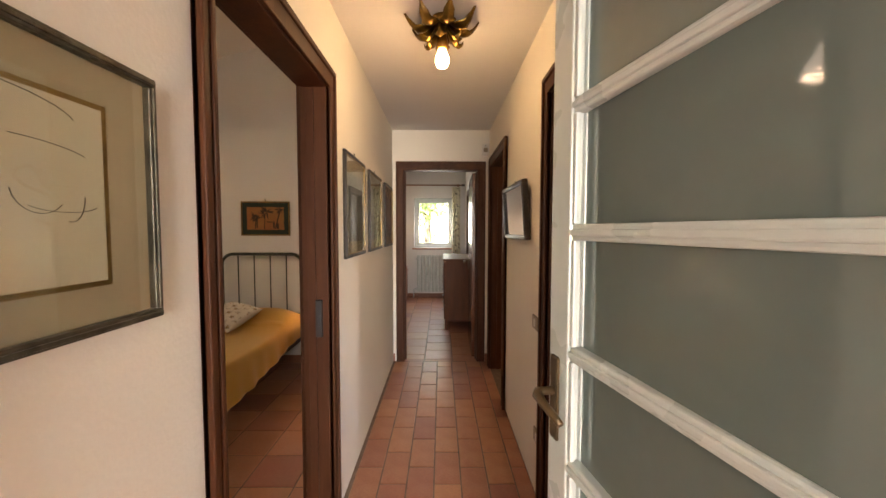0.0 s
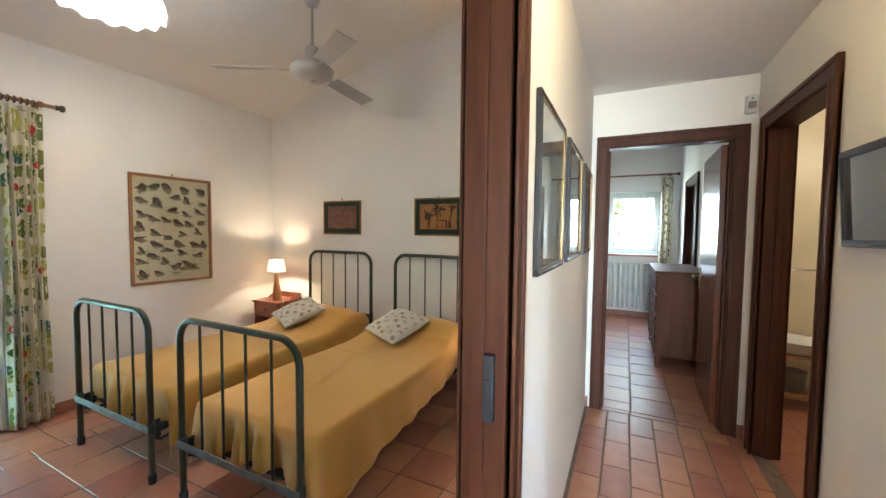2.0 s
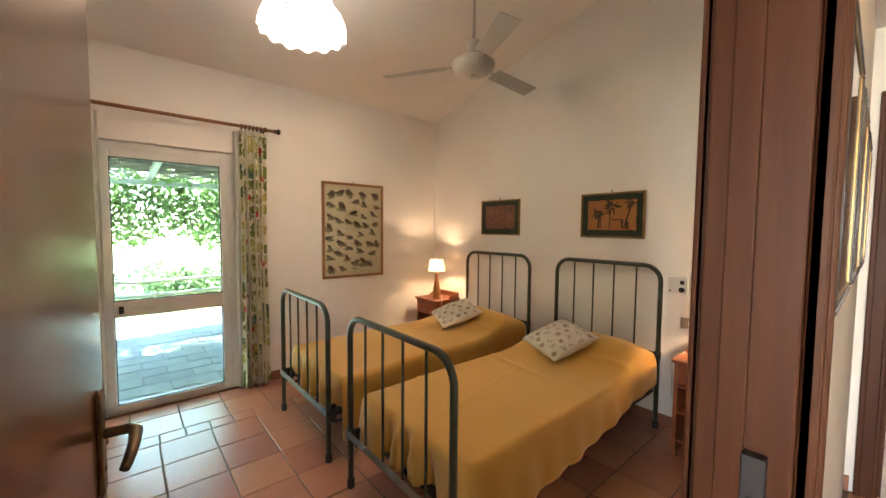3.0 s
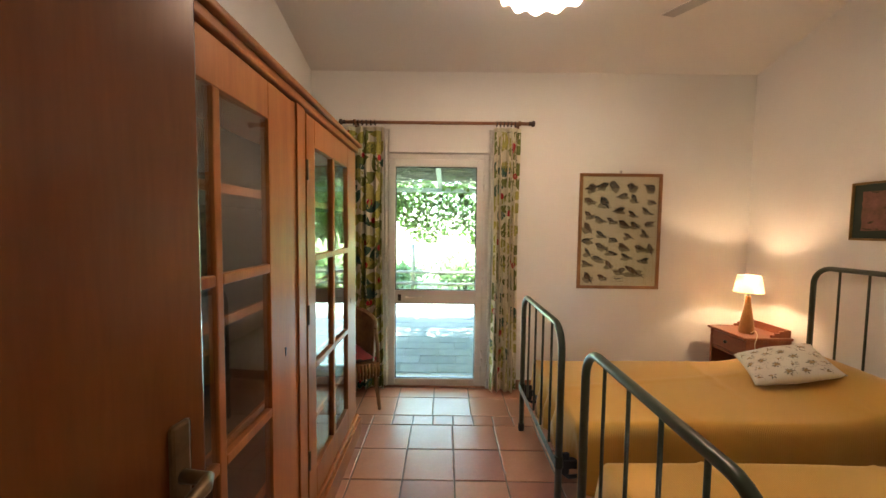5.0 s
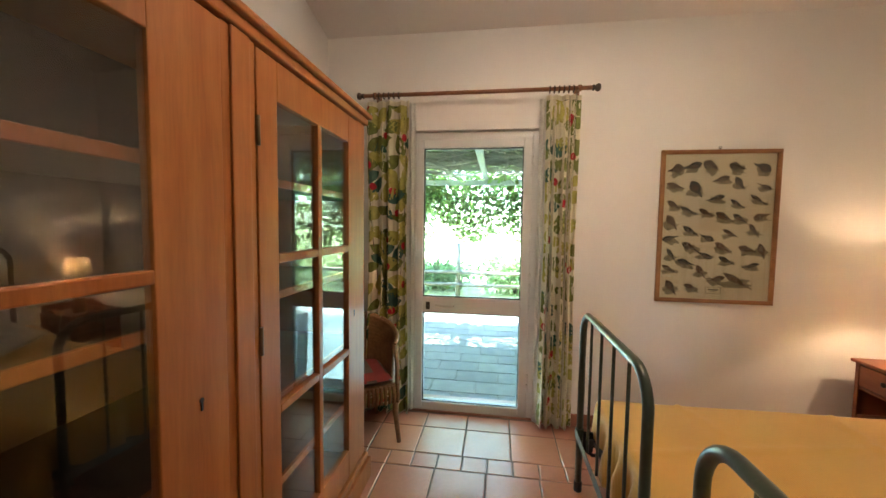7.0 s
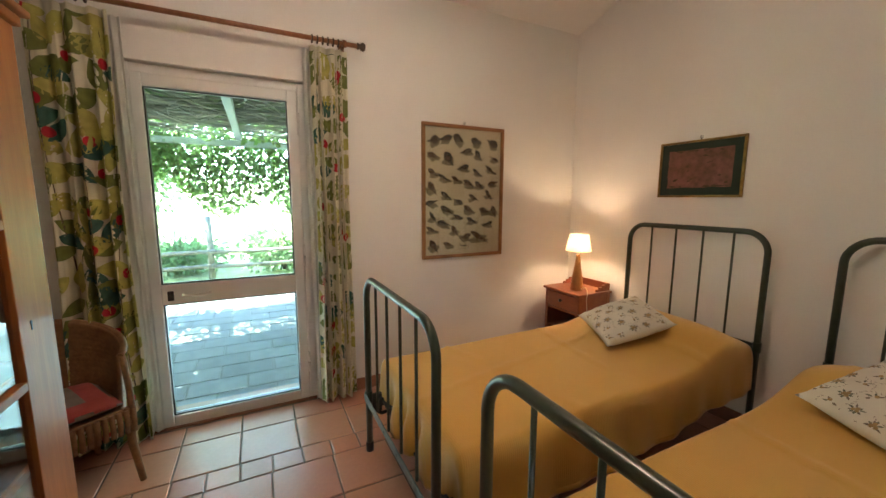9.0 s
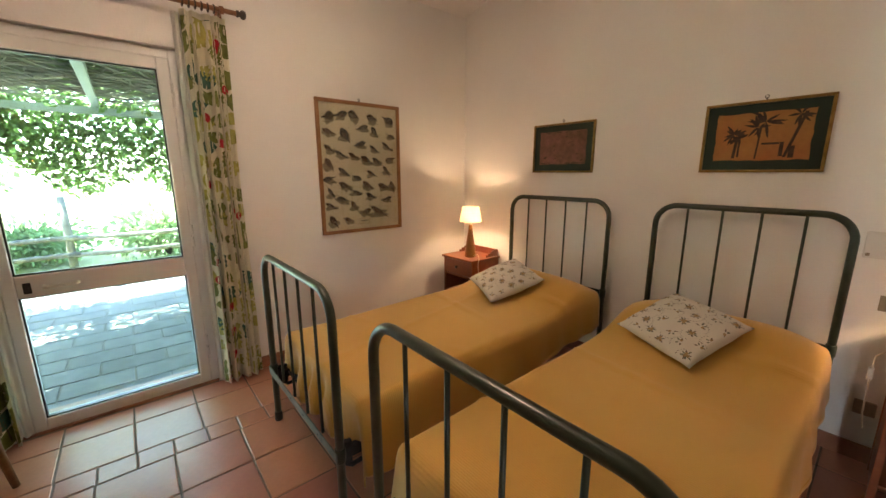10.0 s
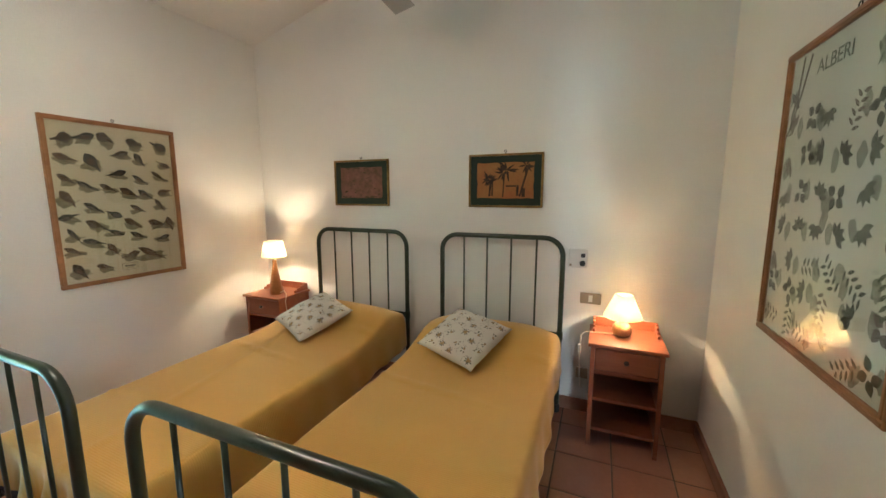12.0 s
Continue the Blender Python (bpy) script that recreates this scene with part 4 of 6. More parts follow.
def finial_rod(m, length, label, rings):
    """Wooden curtain rod along local x with turned ends, brackets and rings."""
    o = thing("curtain_rod", m, label, "curtain rod")
    bm = bmesh.new()
    ring_tube(bm, [(.05, 0, 0), (length - .05, 0, 0)], .0135, 12)
    part("pole", bm, M["rod"], o)
    for x, s in ((.05, -1), (length - .05, 1)):
        bm, t = bmesh.new(), bmesh.new()
        lathe(t, [(.014, 0), (.019, .003), (.019, .012), (.012, .018), (.022, .026), (.026, .038), (.020, .05), (.004, .054)], seg=16)
        absorb(bm, t, pose(x, 0, 0, 0, 90 * s, 0))
        part("finial", bm, M["finial"], o, "dark turned finial")
        bm = bmesh.new()
        ring_tube(bm, [(x - s * .085, .0, 0), (x - s * .065, 0, 0)], .021, 14)
        ring_tube(bm, [(x - s * .075, .0, 0), (x - s * .075, .10, -.005)], .010, 8)
        box(bm, x - s * .075 - .018, x - s * .075 + .018, .095, .106, -.03, .03, .003)
        part("bracket", bm, M["rod"], o)
    for x in rings:
        bm = bmesh.new()
        ring_tube(bm, [(x, .021 * math.cos(a * math.tau / 14), .021 * math.sin(a * math.tau / 14) - .004) for a in range(14)], .0042, 6, closed=True)
        part("ring", bm, M["finial"], o)


finial_rod(pose(-3.985, 0.482, 2.287, rz=90), 1.612, "red-brown wooden curtain rod with dark turned ends", [.12 + .035 * k for k in range(6)] + [1.30 + .03 * k for k in range(6)])


def curtain(m, width, height, folds, seed, label, big=.145, density=62, palette=("leaf_olive", "leaf_yellow", "leaf_olive", "leaf_yellow", "leaf_dark", "leaf_olive", "leaf_yellow")):
    """Gathered cloth in local x (width) and z, with leaves printed on its room side (-y)."""
    o = thing("curtain", m, label, "curtain")
    rng = random.Random(seed)
    p1, p2, p3 = rng.uniform(0, 6), rng.uniform(0, 6), rng.uniform(0, 6)

    def at(u, v, off=0.0):
        z = height * v
        gather = 1 - .10 * math.sin(math.pi * min(1, (1 - v) * 1.15)) ** 2 + .05 * (1 - v)
        deep = .015 + .018 * (1 - v) ** .6
        ang = math.tau * folds * u + p1 + .9 * math.sin(2.2 * z + p2) * (1 - v) * .5
        y = deep * (math.sin(ang) + .35 * math.sin(2.3 * ang + p3))
        x = width * (.5 + (u - .5) * gather) + .008 * math.sin(ang * .5 + p3)
        return Vector((x, y - off, z))

    bm = bmesh.new()
    sheet(bm, at, 90, 36, thick=.0015)
    cloth = part("cloth", bm, M["curtain"], o, "cream cotton with a large leaf print")
    wide = width * 1.55
    sets = {k: bmesh.new() for k in sorted({*palette, "leaf_red", "leaf_stem"})}

    def on_cloth(a, b, off):
        return at(min(max(a / wide, .004), .996), min(max(b / height, .004), .985), off)

    placed = []
    for i in range(density):
        tries = [(rng.uniform(-.02, wide + .02), rng.uniform(0, height)) for _ in range(7)]
        cx, cz = max(tries, key=lambda q: min([math.hypot(q[0] - p[0], (q[1] - p[1]) * .8) for p in placed] or [1]))
        placed.append((cx, cz))
        ln = big * rng.uniform(.7, 1.1)
        wd, ang = ln * rng.uniform(.46, .6), rng.choice((.1, .35, 2.8, 3.0, 1.2, 1.9, -.5, 3.6)) + rng.uniform(-.3, .3)
        c, s = math.cos(ang), math.sin(ang)
        off = .0028 + .0004 * (i % 5)

        def leaf(u, v):
            p, q = (u - .5) * ln, (v - .5) * wd * math.sin(math.pi * u ** .8) + .05 * ln * math.sin(3 * u)
            return on_cloth(cx + p * c - q * s, cz + p * s + q * c, off)

        sheet(sets[palette[i % len(palette)]], leaf, 12, 4)
    for k in range(max(2, int(wide / .16))):
        x0, sway = wide * (k + .5) / max(2, int(wide / .16)), rng.uniform(0, 6)
        sheet(sets["leaf_stem"], lambda u, v: on_cloth(x0 + .035 * math.sin(3.1 * height * u + sway) + (v - .5) * .006, height * u, .0024), 60, 1)
    for i in range(density // 6 if palette[0] == "leaf_olive" else 0):
        cx, cz = rng.uniform(.03, wide - .03), (i + rng.random()) / (density // 6) * height
        sheet(sets["leaf_red"], lambda u, v: on_cloth(cx + .026 * (v - .5) * 2 * math.sin(math.pi * (.04 + .92 * u)), cz - .026 * math.cos(math.pi * u), .0058), 8, 4)
    for col, b2 in sets.items():
        if len(b2.verts):
            tagged(part("leaf_print", b2, M[col], cloth), kind="stuff")
        else:
            b2.free()
    return o


def lining(m, width, height, label):
    o = thing("curtain_lining", m, label, "curtain")
    bm = bmesh.new()
    sheet(bm, lambda u, v: (width * u, .012 * math.sin(9 * u + 2 * v) + .01 * (1 - v), height * v), 14, 14, thick=.001)
    part("cloth", bm, M["sheer"], o)


curtain(pose(-4.035, .525, .022, rz=90), .325, 2.24, 4.5, 4, "gathered cream curtain printed with green leaves and red berries", big=.19, density=112)
curtain(pose(-4.035, 1.765, .012, rz=90), .225, 2.25, 4.0, 11, "narrow gathered cream curtain printed with green leaves", big=.18, density=88)
lining(pose(-4.065, .835, .03, rz=90), .05, 2.22, "thin white curtain lining at the door reveal")
lining(pose(-4.065, 1.735, .012, rz=90), .05, 2.24, "thin white curtain lining beside the leaf curtain")

# ---------------------------------------------------------------- framed pictures


def picture(name, m, w, h, frame_mat, fw, fd, label, category="picture", group=""):
    """Frame in local x and z, its back on y = 0 and its face towards -y."""
    o = thing(name, m, label, category, group)
    for a0, a1, z0, z1 in ((0, w, 0, fw), (0, w, h - fw, h), (0, fw, fw, h - fw), (w - fw, w, fw, h - fw)):
        bm = bmesh.new()
        box(bm, a0, a1, -fd, 0, z0, z1, fw * .16)
        if a1 - a0 > fw * 1.5:
            box(bm, a0 + fw * .25, a1 - fw * .25, -fd - .003, -fd + .004, z0 + fw * .25, z1 - fw * .35, .0015)
        else:
            box(bm, a0 + fw * .3, a1 - fw * .3, -fd - .003, -fd + .004, z0, z1, .0015)
        part("frame_rail", bm, frame_mat, o)
    bm = bmesh.new()
    box(bm, fw - .002, w - fw + .002, -.006, -.002, fw - .002, h - fw + .002)
    part("backing", bm, M["mount_beige"], o)
    bm = bmesh.new()
    ring_tube(bm, [(w / 2, -.004, h - .004), (w / 2, -.004, h + .012)], .003, 6)
    ring_tube(bm, [(w / 2 + .008 * math.cos(a), -.004, h + .016 + .008 * math.sin(a)) for a in (k * math.tau / 8 for k in range(8))], .002, 5, closed=True)
    part("hanger", bm, M["black_iron"], o)
    return o


def panel(o, name, x0, x1, z0, z1, y, mat, label=""):
    bm = bmesh.new()
    box(bm, x0, x1, y, y + .001, z0, z1)
    return part(name, bm, mat, o, label)


def pane(o, w, h, fw, y):
    bm = bmesh.new()
    box(bm, fw - .001, w - fw + .001, y - .002, y, fw - .001, h - fw + .001)
    part("glass", bm, M["glass"], o).visible_shadow = False


def natural_history_poster():
    w, h, fw = .705, .992, .026
    o = picture("framed_poster", pose(-4.098, 2.517, .913, rz=90), w, h, M["frame_oak"], fw, .024, "oak-framed chart of many small dark specimens on cream paper", "poster")
    panel(o, "paper", fw, w - fw, fw, h - fw, -.0085, M["paper"])
    rng = random.Random(21)
    sets = {k: bmesh.new() for k in ("ink_dark", "ink_brown", "ink_grey", "ink_umber", "ink_wash")}
    places = [(.10, .10), (.25, .08), (.42, .08), (.66, .09), (.88, .09), (.52, .17), (.11, .22), (.30, .24), (.69, .20), (.91, .22),
              (.48, .30), (.68, .34), (.86, .31), (.10, .35), (.24, .39), (.40, .40), (.57, .43), (.71, .44), (.90, .42), (.09, .47),
              (.27, .53), (.42, .57), (.63, .54), (.84, .52), (.08, .58), (.27, .64), (.57, .64), (.79, .65), (.92, .66), (.10, .70),
              (.40, .69), (.61, .73), (.83, .76), (.24, .75), (.09, .80), (.38, .81), (.52, .86), (.72, .87), (.11, .93), (.30, .92)]

    def stain(mat, pts, y):
        pts = [(min(max(p, fw + .004), w - fw - .004), min(max(q, fw + .004), h - fw - .004)) for p, q in pts]
        flat_shape(sets[mat], pts, lambda p, q: Vector((p, y, q)))

    for i, (u, v) in enumerate(places):
        cx, cz = fw + u * (w - 2 * fw), h - fw - v * (h - 2 * fw)
        bulky = i in (0, 2, 3, 4, 7, 19, 38)
        ln, wd = (.112, .039) if not bulky else (.112, .062)
        ln, wd = ln * rng.uniform(.85, 1.15), wd * rng.uniform(.75, 1.2)
        if i == 37:
            ln, wd = .20, .046
        tilt = rng.choice((-.5, -.3, -.6, .25, 2.7, 3.4, -1.0)) if i not in (28, 37) else (-1.3 if i == 28 else -.55)
        tone = rng.choice(("ink_dark", "ink_dark", "ink_umber", "ink_brown", "ink_umber")) if i not in (8, 32) else "ink_dark"
        ox, oz = cx - .5 * ln * math.cos(tilt), cz - .5 * ln * math.sin(tilt)
        stain("ink_wash", turned(blob_outline(rng, ln * .42, wd * .6, 11, .4), rng.uniform(-.3, .3), cx + rng.uniform(-.01, .01), cz - .016), -.0087)
        stain("ink_brown" if i == 37 else tone, turned([(ln * p, wd * q) for p, q in ((0, 0), (.10, .26), (.3, .5), (.5, .42), (.68, .2), (.99, .09), (1, -.02), (.7, -.10), (.45, -.42), (.25, -.46), (.08, -.2))], tilt, ox, oz), -.0090)
        stain(rng.choice(("ink_brown", "ink_umber", "ink_grey")), turned(blob_outline(rng, ln * .17, wd * .24, 8, .3), tilt, cx - .12 * ln * math.cos(tilt), cz - .12 * ln * math.sin(tilt) - .006), -.0092)
        stain("ink_grey", turned([(-ln * .42, -.0015), (ln * .42, -.0015), (ln * .42, .0015), (-ln * .42, .0015)], rng.uniform(-.5, .5), cx + .01, cz - wd * .55), -.0094)
    for k, b2 in sets.items():
        tagged(part("printed_shape", b2, M[k], o), kind="stuff")
    bm = bmesh.new()
    for x0, x1, z0, z1 in ((.31, .40, .062, .064), (.31, .40, .104, .106), (.31, .312, .062, .106), (.398, .40, .062, .106), (.325, .385, .083, .092), (.335, .375, .074, .077)):
        box(bm, x0, x1, -.0094, -.0088, z0, z1)
    part("title_box", bm, M["ink_grey"], o)
    pane(o, w, h, fw, -.016)


natural_history_poster()


def leaf_poster():
    w, h, fw = .732, 1.008, .024
    o = picture("framed_poster", pose(-.622, 3.232, .943, rz=-90), w, h, M["frame_oak"], fw, .022, "oak-framed botanical chart of tree leaves on pale paper", "poster")
    panel(o, "paper", fw, w - fw, fw, h - fw, -.0085, M["paper_pale"])
    rng = random.Random(33)
    sets = {k: bmesh.new() for k in ("ink_green", "ink_green_dark", "ink_sage", "ink_grey")}
    for row in range(8):
        for col in range(6):
            cx = .078 + col * .113 + rng.uniform(-.02, .02)
            cz = .080 + row * .110 + rng.uniform(-.02, .02)
            if row == 7 and col in (1, 2, 3):
                continue
            mat = rng.choice(("ink_green", "ink_green", "ink_green_dark", "ink_green_dark", "ink_grey"))
            base = rng.uniform(0, 6.28)
            grey = turned(blob_outline(rng, .020, .034, 11, .25), rng.uniform(-.3, .3), cx + rng.choice((-.038, .038)), cz + rng.uniform(-.02, .02))
            flat_shape(sets["ink_sage"], [(min(max(p, fw + .004), w - fw - .004), min(max(q, fw + .004), h - fw - .004)) for p, q in grey], lambda p, q: Vector((p, -.0087, q)))
            kind = rng.randint(0, 2)
            n = (5, 9, 4)[kind]
            for k in range(n):
                if kind == 0:
                    ang, px, pz, ln, wd = base + (k - 2) * .65, cx, cz, .046, .022
                elif kind == 1:
                    s = (k - 4) * .012
                    ang, px, pz, ln, wd = base + (1.1 if k % 2 else -1.1), cx + s * math.cos(base), cz + s * math.sin(base), .034, .012
                else:
                    ang, px, pz, ln, wd = base + k * 1.57, cx + .012 * math.cos(base + k), cz + .012 * math.sin(base + k), .042, .030
                y = -.0088 - .0002 * (k % 5)
                pts = turned(leaf_outline(ln, wd, 5), ang, px, pz)
                pts = [(min(max(p, fw + .004), w - fw - .004), min(max(q, fw + .004), h - fw - .004)) for p, q in pts]
                flat_shape(sets[mat], pts, lambda p, q: Vector((p, y, q)))
    for k, b2 in sets.items():
        tagged(part("printed_leaf", b2, M[k], o), kind="stuff")
    bm = bmesh.new()
    for a, b in (((.03, .72), (.15, .97)), ((.05, .78), (.10, .975))):
        ring_tube(bm, [(a[0], -.0092, a[1]), ((a[0] + b[0]) / 2 + .01, -.0092, (a[1] + b[1]) / 2), (b[0], -.0092, b[1])], .003, 5)
    part("printed_branch", bm, M["ink_grey"], o)
    font = bpy.data.curves.new("title", "FONT")
    font.body, font.size, font.extrude = "ALBERI", .062, .0004
    tmp = new("title_text", font)
    me = bpy.data.meshes.new_from_object(tmp)
    bpy.data.objects.remove(tmp)
    me.materials.append(M["ink_green"])
    title = new("title", me)
    title.parent = o
    title.matrix_basis = pose(.19, -.0094, .895, 90, 0, 0)
    pane(o, w, h, fw, -.015)


leaf_poster()


def small_painting(m, label, ground, palms):
    w, h, fw = .515, .362, .014
    o = picture("painting", m, w, h, M["frame_gold"], fw, .016, label, "painting", "paintings over the beds")
    panel(o, "mount", fw, w - fw, fw, h - fw, -.0075, M["mount_green"], "dark green mount")
    rng = random.Random(int(palms) + 4)
    x0, x1, z0, z1 = .062, w - .062, .062, h - .058
    bm = bmesh.new()
    outline = []
    for k in range(40):
        t = k / 10
        side, f = int(t), t % 1
        p = ((x0 + f * (x1 - x0), z0), (x1, z0 + f * (z1 - z0)), (x1 - f * (x1 - x0), z1), (x0, z1 - f * (z1 - z0)))[side]
        outline.append((p[0] + rng.uniform(-.003, .003), p[1] + rng.uniform(-.003, .003)))
    flat_shape(bm, outline, lambda p, q: Vector((p, -.0085, q)))
    part("painted_ground", bm, M[ground], o)
    if palms:
        bm = bmesh.new()
        for cx, cz, r, n in ((.14, .20, .055, 12), (.16, .18, .05, 9), (.27, .255, .085, 14), (.24, .23, .06, 10), (.40, .28, .06, 9)):
            for k in range(n):
                a = rng.uniform(0, 6.28)
                y = -.0088 - .0002 * (k % 5)
                pts = turned(leaf_outline(r * rng.uniform(.6, 1.1), .012, 5), a, cx, cz)
                pts = [(min(max(p, x0), x1), min(max(q, z0), z1)) for p, q in pts]
                flat_shape(bm, pts, lambda p, q: Vector((p, y, q)))
        for cx, z_a, z_b, wd, lean in ((.15, .075, .19, .014, .01), (.17, .08, .18, .010, 0), (.245, .07, .24, .008, .01), (.36, .075, .29, .013, .06), (.385, .072, .13, .022, 0), (.345, .08, .15, .016, 0), (.30, .14, .15, .07, 0)):
            pts = [(cx - wd / 2, z_a), (cx + wd / 2, z_a), (cx + wd / 2 + lean, z_b), (cx - wd / 2 + lean, z_b)]
            flat_shape(bm, [(min(max(p, x0), x1), q) for p, q in pts], lambda p, q: Vector((p, -.0089, q)))
        tagged(part("painted_palm", bm, M["ink_umber"], o, "dark brushed palm shapes"), kind="stuff")
    else:
        bm = bmesh.new()
        for k in range(26):
            a, b = rng.uniform(x0 + .02, x1 - .02), rng.choice((z0 + .008, z1 - .008, rng.uniform(z0, z1)))
            pts = turned(blob_outline(rng, rng.uniform(.008, .022), rng.uniform(.003, .007), 8, .4), rng.uniform(-.4, .4), a, b)
            flat_shape(bm, [(min(max(p, x0), x1), min(max(q, z0), z1)) for p, q in pts], lambda p, q: Vector((p, -.0089, q)))
        tagged(part("brush_marks", bm, M["ink_brown"], o), kind="stuff")


small_painting(pose(-3.279, 3.988, 1.377), "small gilt-framed painting of rosy ground in a dark green mount", "paint_rose", False)
small_painting(pose(-2.110, 3.988, 1.377), "gilt-framed painting of palms on orange in a dark green mount", "paint_orange", True)

for k, (a, b) in enumerate(((1.985, 2.495), (2.650, 3.190), (3.375, 3.900))):
    w, h, fw = b - a, .585, .020
    o = picture("framed_print", pose(-.509, a, 1.284, rz=90), w, h, M["frame_dark"], fw, .018, "dark-framed grey print under glass on the corridor wall", "picture", "row of corridor prints")
    panel(o, "mount", fw, w - fw, fw, h - fw, -.0075, M["mount_beige"])
    panel(o, "print", fw + .05, w - fw - .05, fw + .07, h - fw - .09, -.0088, M["paper_grey"], "grey figure-free landscape print")
    bm = bmesh.new()
    for p in ((fw - .001, fw + .006, fw, h - fw), (w - fw - .006, w - fw + .001, fw, h - fw), (fw + .006, w - fw - .006, h - fw - .006, h - fw + .001), (fw + .006, w - fw - .006, fw - .001, fw + .006)):
        box(bm, p[0], p[1], -.017, -.011, p[2], p[3])
    part("gilt_slip", bm, M["frame_gold"], o, "thin gilt slip")
    pane(o, w, h, fw, -.0135)

w, h, fw = .56, .415, .016
o = picture("framed_drawing", pose(-.509, .107, 1.286, rz=90), w, h, M["frame_silver"], fw, .020, "tarnished silver frame with a faint pencil drawing in beige mount", "picture")
panel(o, "mount", fw, w - fw, fw, h - fw, -.0075, M["mount_beige"])
panel(o, "mount_line", .090, w - .090, .070, h - .075, -.0082, M["frame_gold"])
panel(o, "paper", .098, w - .098, .078, h - .083, -.0088, M["paper"])
bm = bmesh.new()
rng = random.Random(9)
for cx, cz, rx, rz, a0, a1 in ((.37, .21, .035, .035, 3.3, 5.6), (.41, .20, .02, .035, 4.5, 6.3), (.30, .30, .12, .03, .2, 1.5), (.34, .25, .10, .02, .4, 1.6), (.40, .19, .05, .012, 3.6, 6.0)):
    ring_tube(bm, [(cx + rx * math.cos(a0 + (a1 - a0) * k / 8), -.0095, cz + rz * math.sin(a0 + (a1 - a0) * k / 8)) for k in range(9)], .0006, 4)
tagged(part("pencil_line", bm, M["ink_grey"], o), kind="stuff")
pane(o, w, h, fw, -.0135)


def corridor_mirror():
    w, h, fw = .61, .352, .026
    m = pose(.517, 2.745, 1.385, rz=-89) @ pose(0, 0, 0, 4, 0, 0)
    o = picture("wall_mirror", m, w, h, M["frame_dark"], fw, .034, "small dark-framed mirror leaning out from the wall", "mirror")
    panel(o, "mirror_glass", fw - .002, w - fw + .002, fw - .002, h - fw + .002, -.022, M["mirror"], "silvered glass")


corridor_mirror()

# ---------------------------------------------------------------- ceiling fan, pendant, corridor lamp


def ceiling_fan():
    z = roof_z(-2.42)
    o = thing("ceiling_fan", pose(-2.42, 2.97, 0), "white three-bladed ceiling fan hanging at rest", "ceiling fan")
    bm = bmesh.new()
    lathe(bm, [(.060, z + .01), (.060, z - .05), (.045, z - .085), (.018, z - .105)], seg=24)
    part("canopy", bm, M["fan_plastic"], o)
    bm = bmesh.new()
    ring_tube(bm, [(0, 0, z - .09), (0, 0, 2.78)], .011, 12)
    part("down_rod", bm, M["fan_plastic"], o)
    bm = bmesh.new()
    lathe(bm, [(.025, 2.80), (.046, 2.795), (.056, 2.672), (.045, 2.662)], seg=24)
    part("upper_cup", bm, M["fan_plastic"], o)
    bm = bmesh.new()
    lathe(bm, [(.05, 2.672), (.125, 2.662), (.154, 2.638), (.158, 2.622), (.142, 2.585), (.10, 2.562), (.05, 2.553), (.001, 2.552)], seg=36)
    mt = part("motor", bm, M["fan_plastic"], o)
    bm = bmesh.new()
    lathe(bm, [(.022, 2.554), (.022, 2.549), (.016, 2.547)], seg=16)
    part("badge", bm, M["steel"], mt)
    for a in (215, 91, 332):
        t = bmesh.new()
        box(t, .145, .25, -.014, .014, 2.618, 2.624, .002)
        bm = bmesh.new()
        absorb(bm, t, pose(0, 0, 0, 0, 0, a))
        br = part("blade_arm", bm, M["fan_plastic"], o)
        t = bmesh.new()
        box(t, .22, .69, -.062, .062, -.0025, .0025, .002)
        for v in t.verts:
            v.co.y *= 1 + .25 * (v.co.x - .2)
        bm = bmesh.new()
        absorb(bm, t, pose(0, 0, 2.628, 0, 0, a) @ pose(0, 0, 0, -13, 2, 0))
        part("blade", bm, M["fan_plastic"], br)


ceiling_fan()


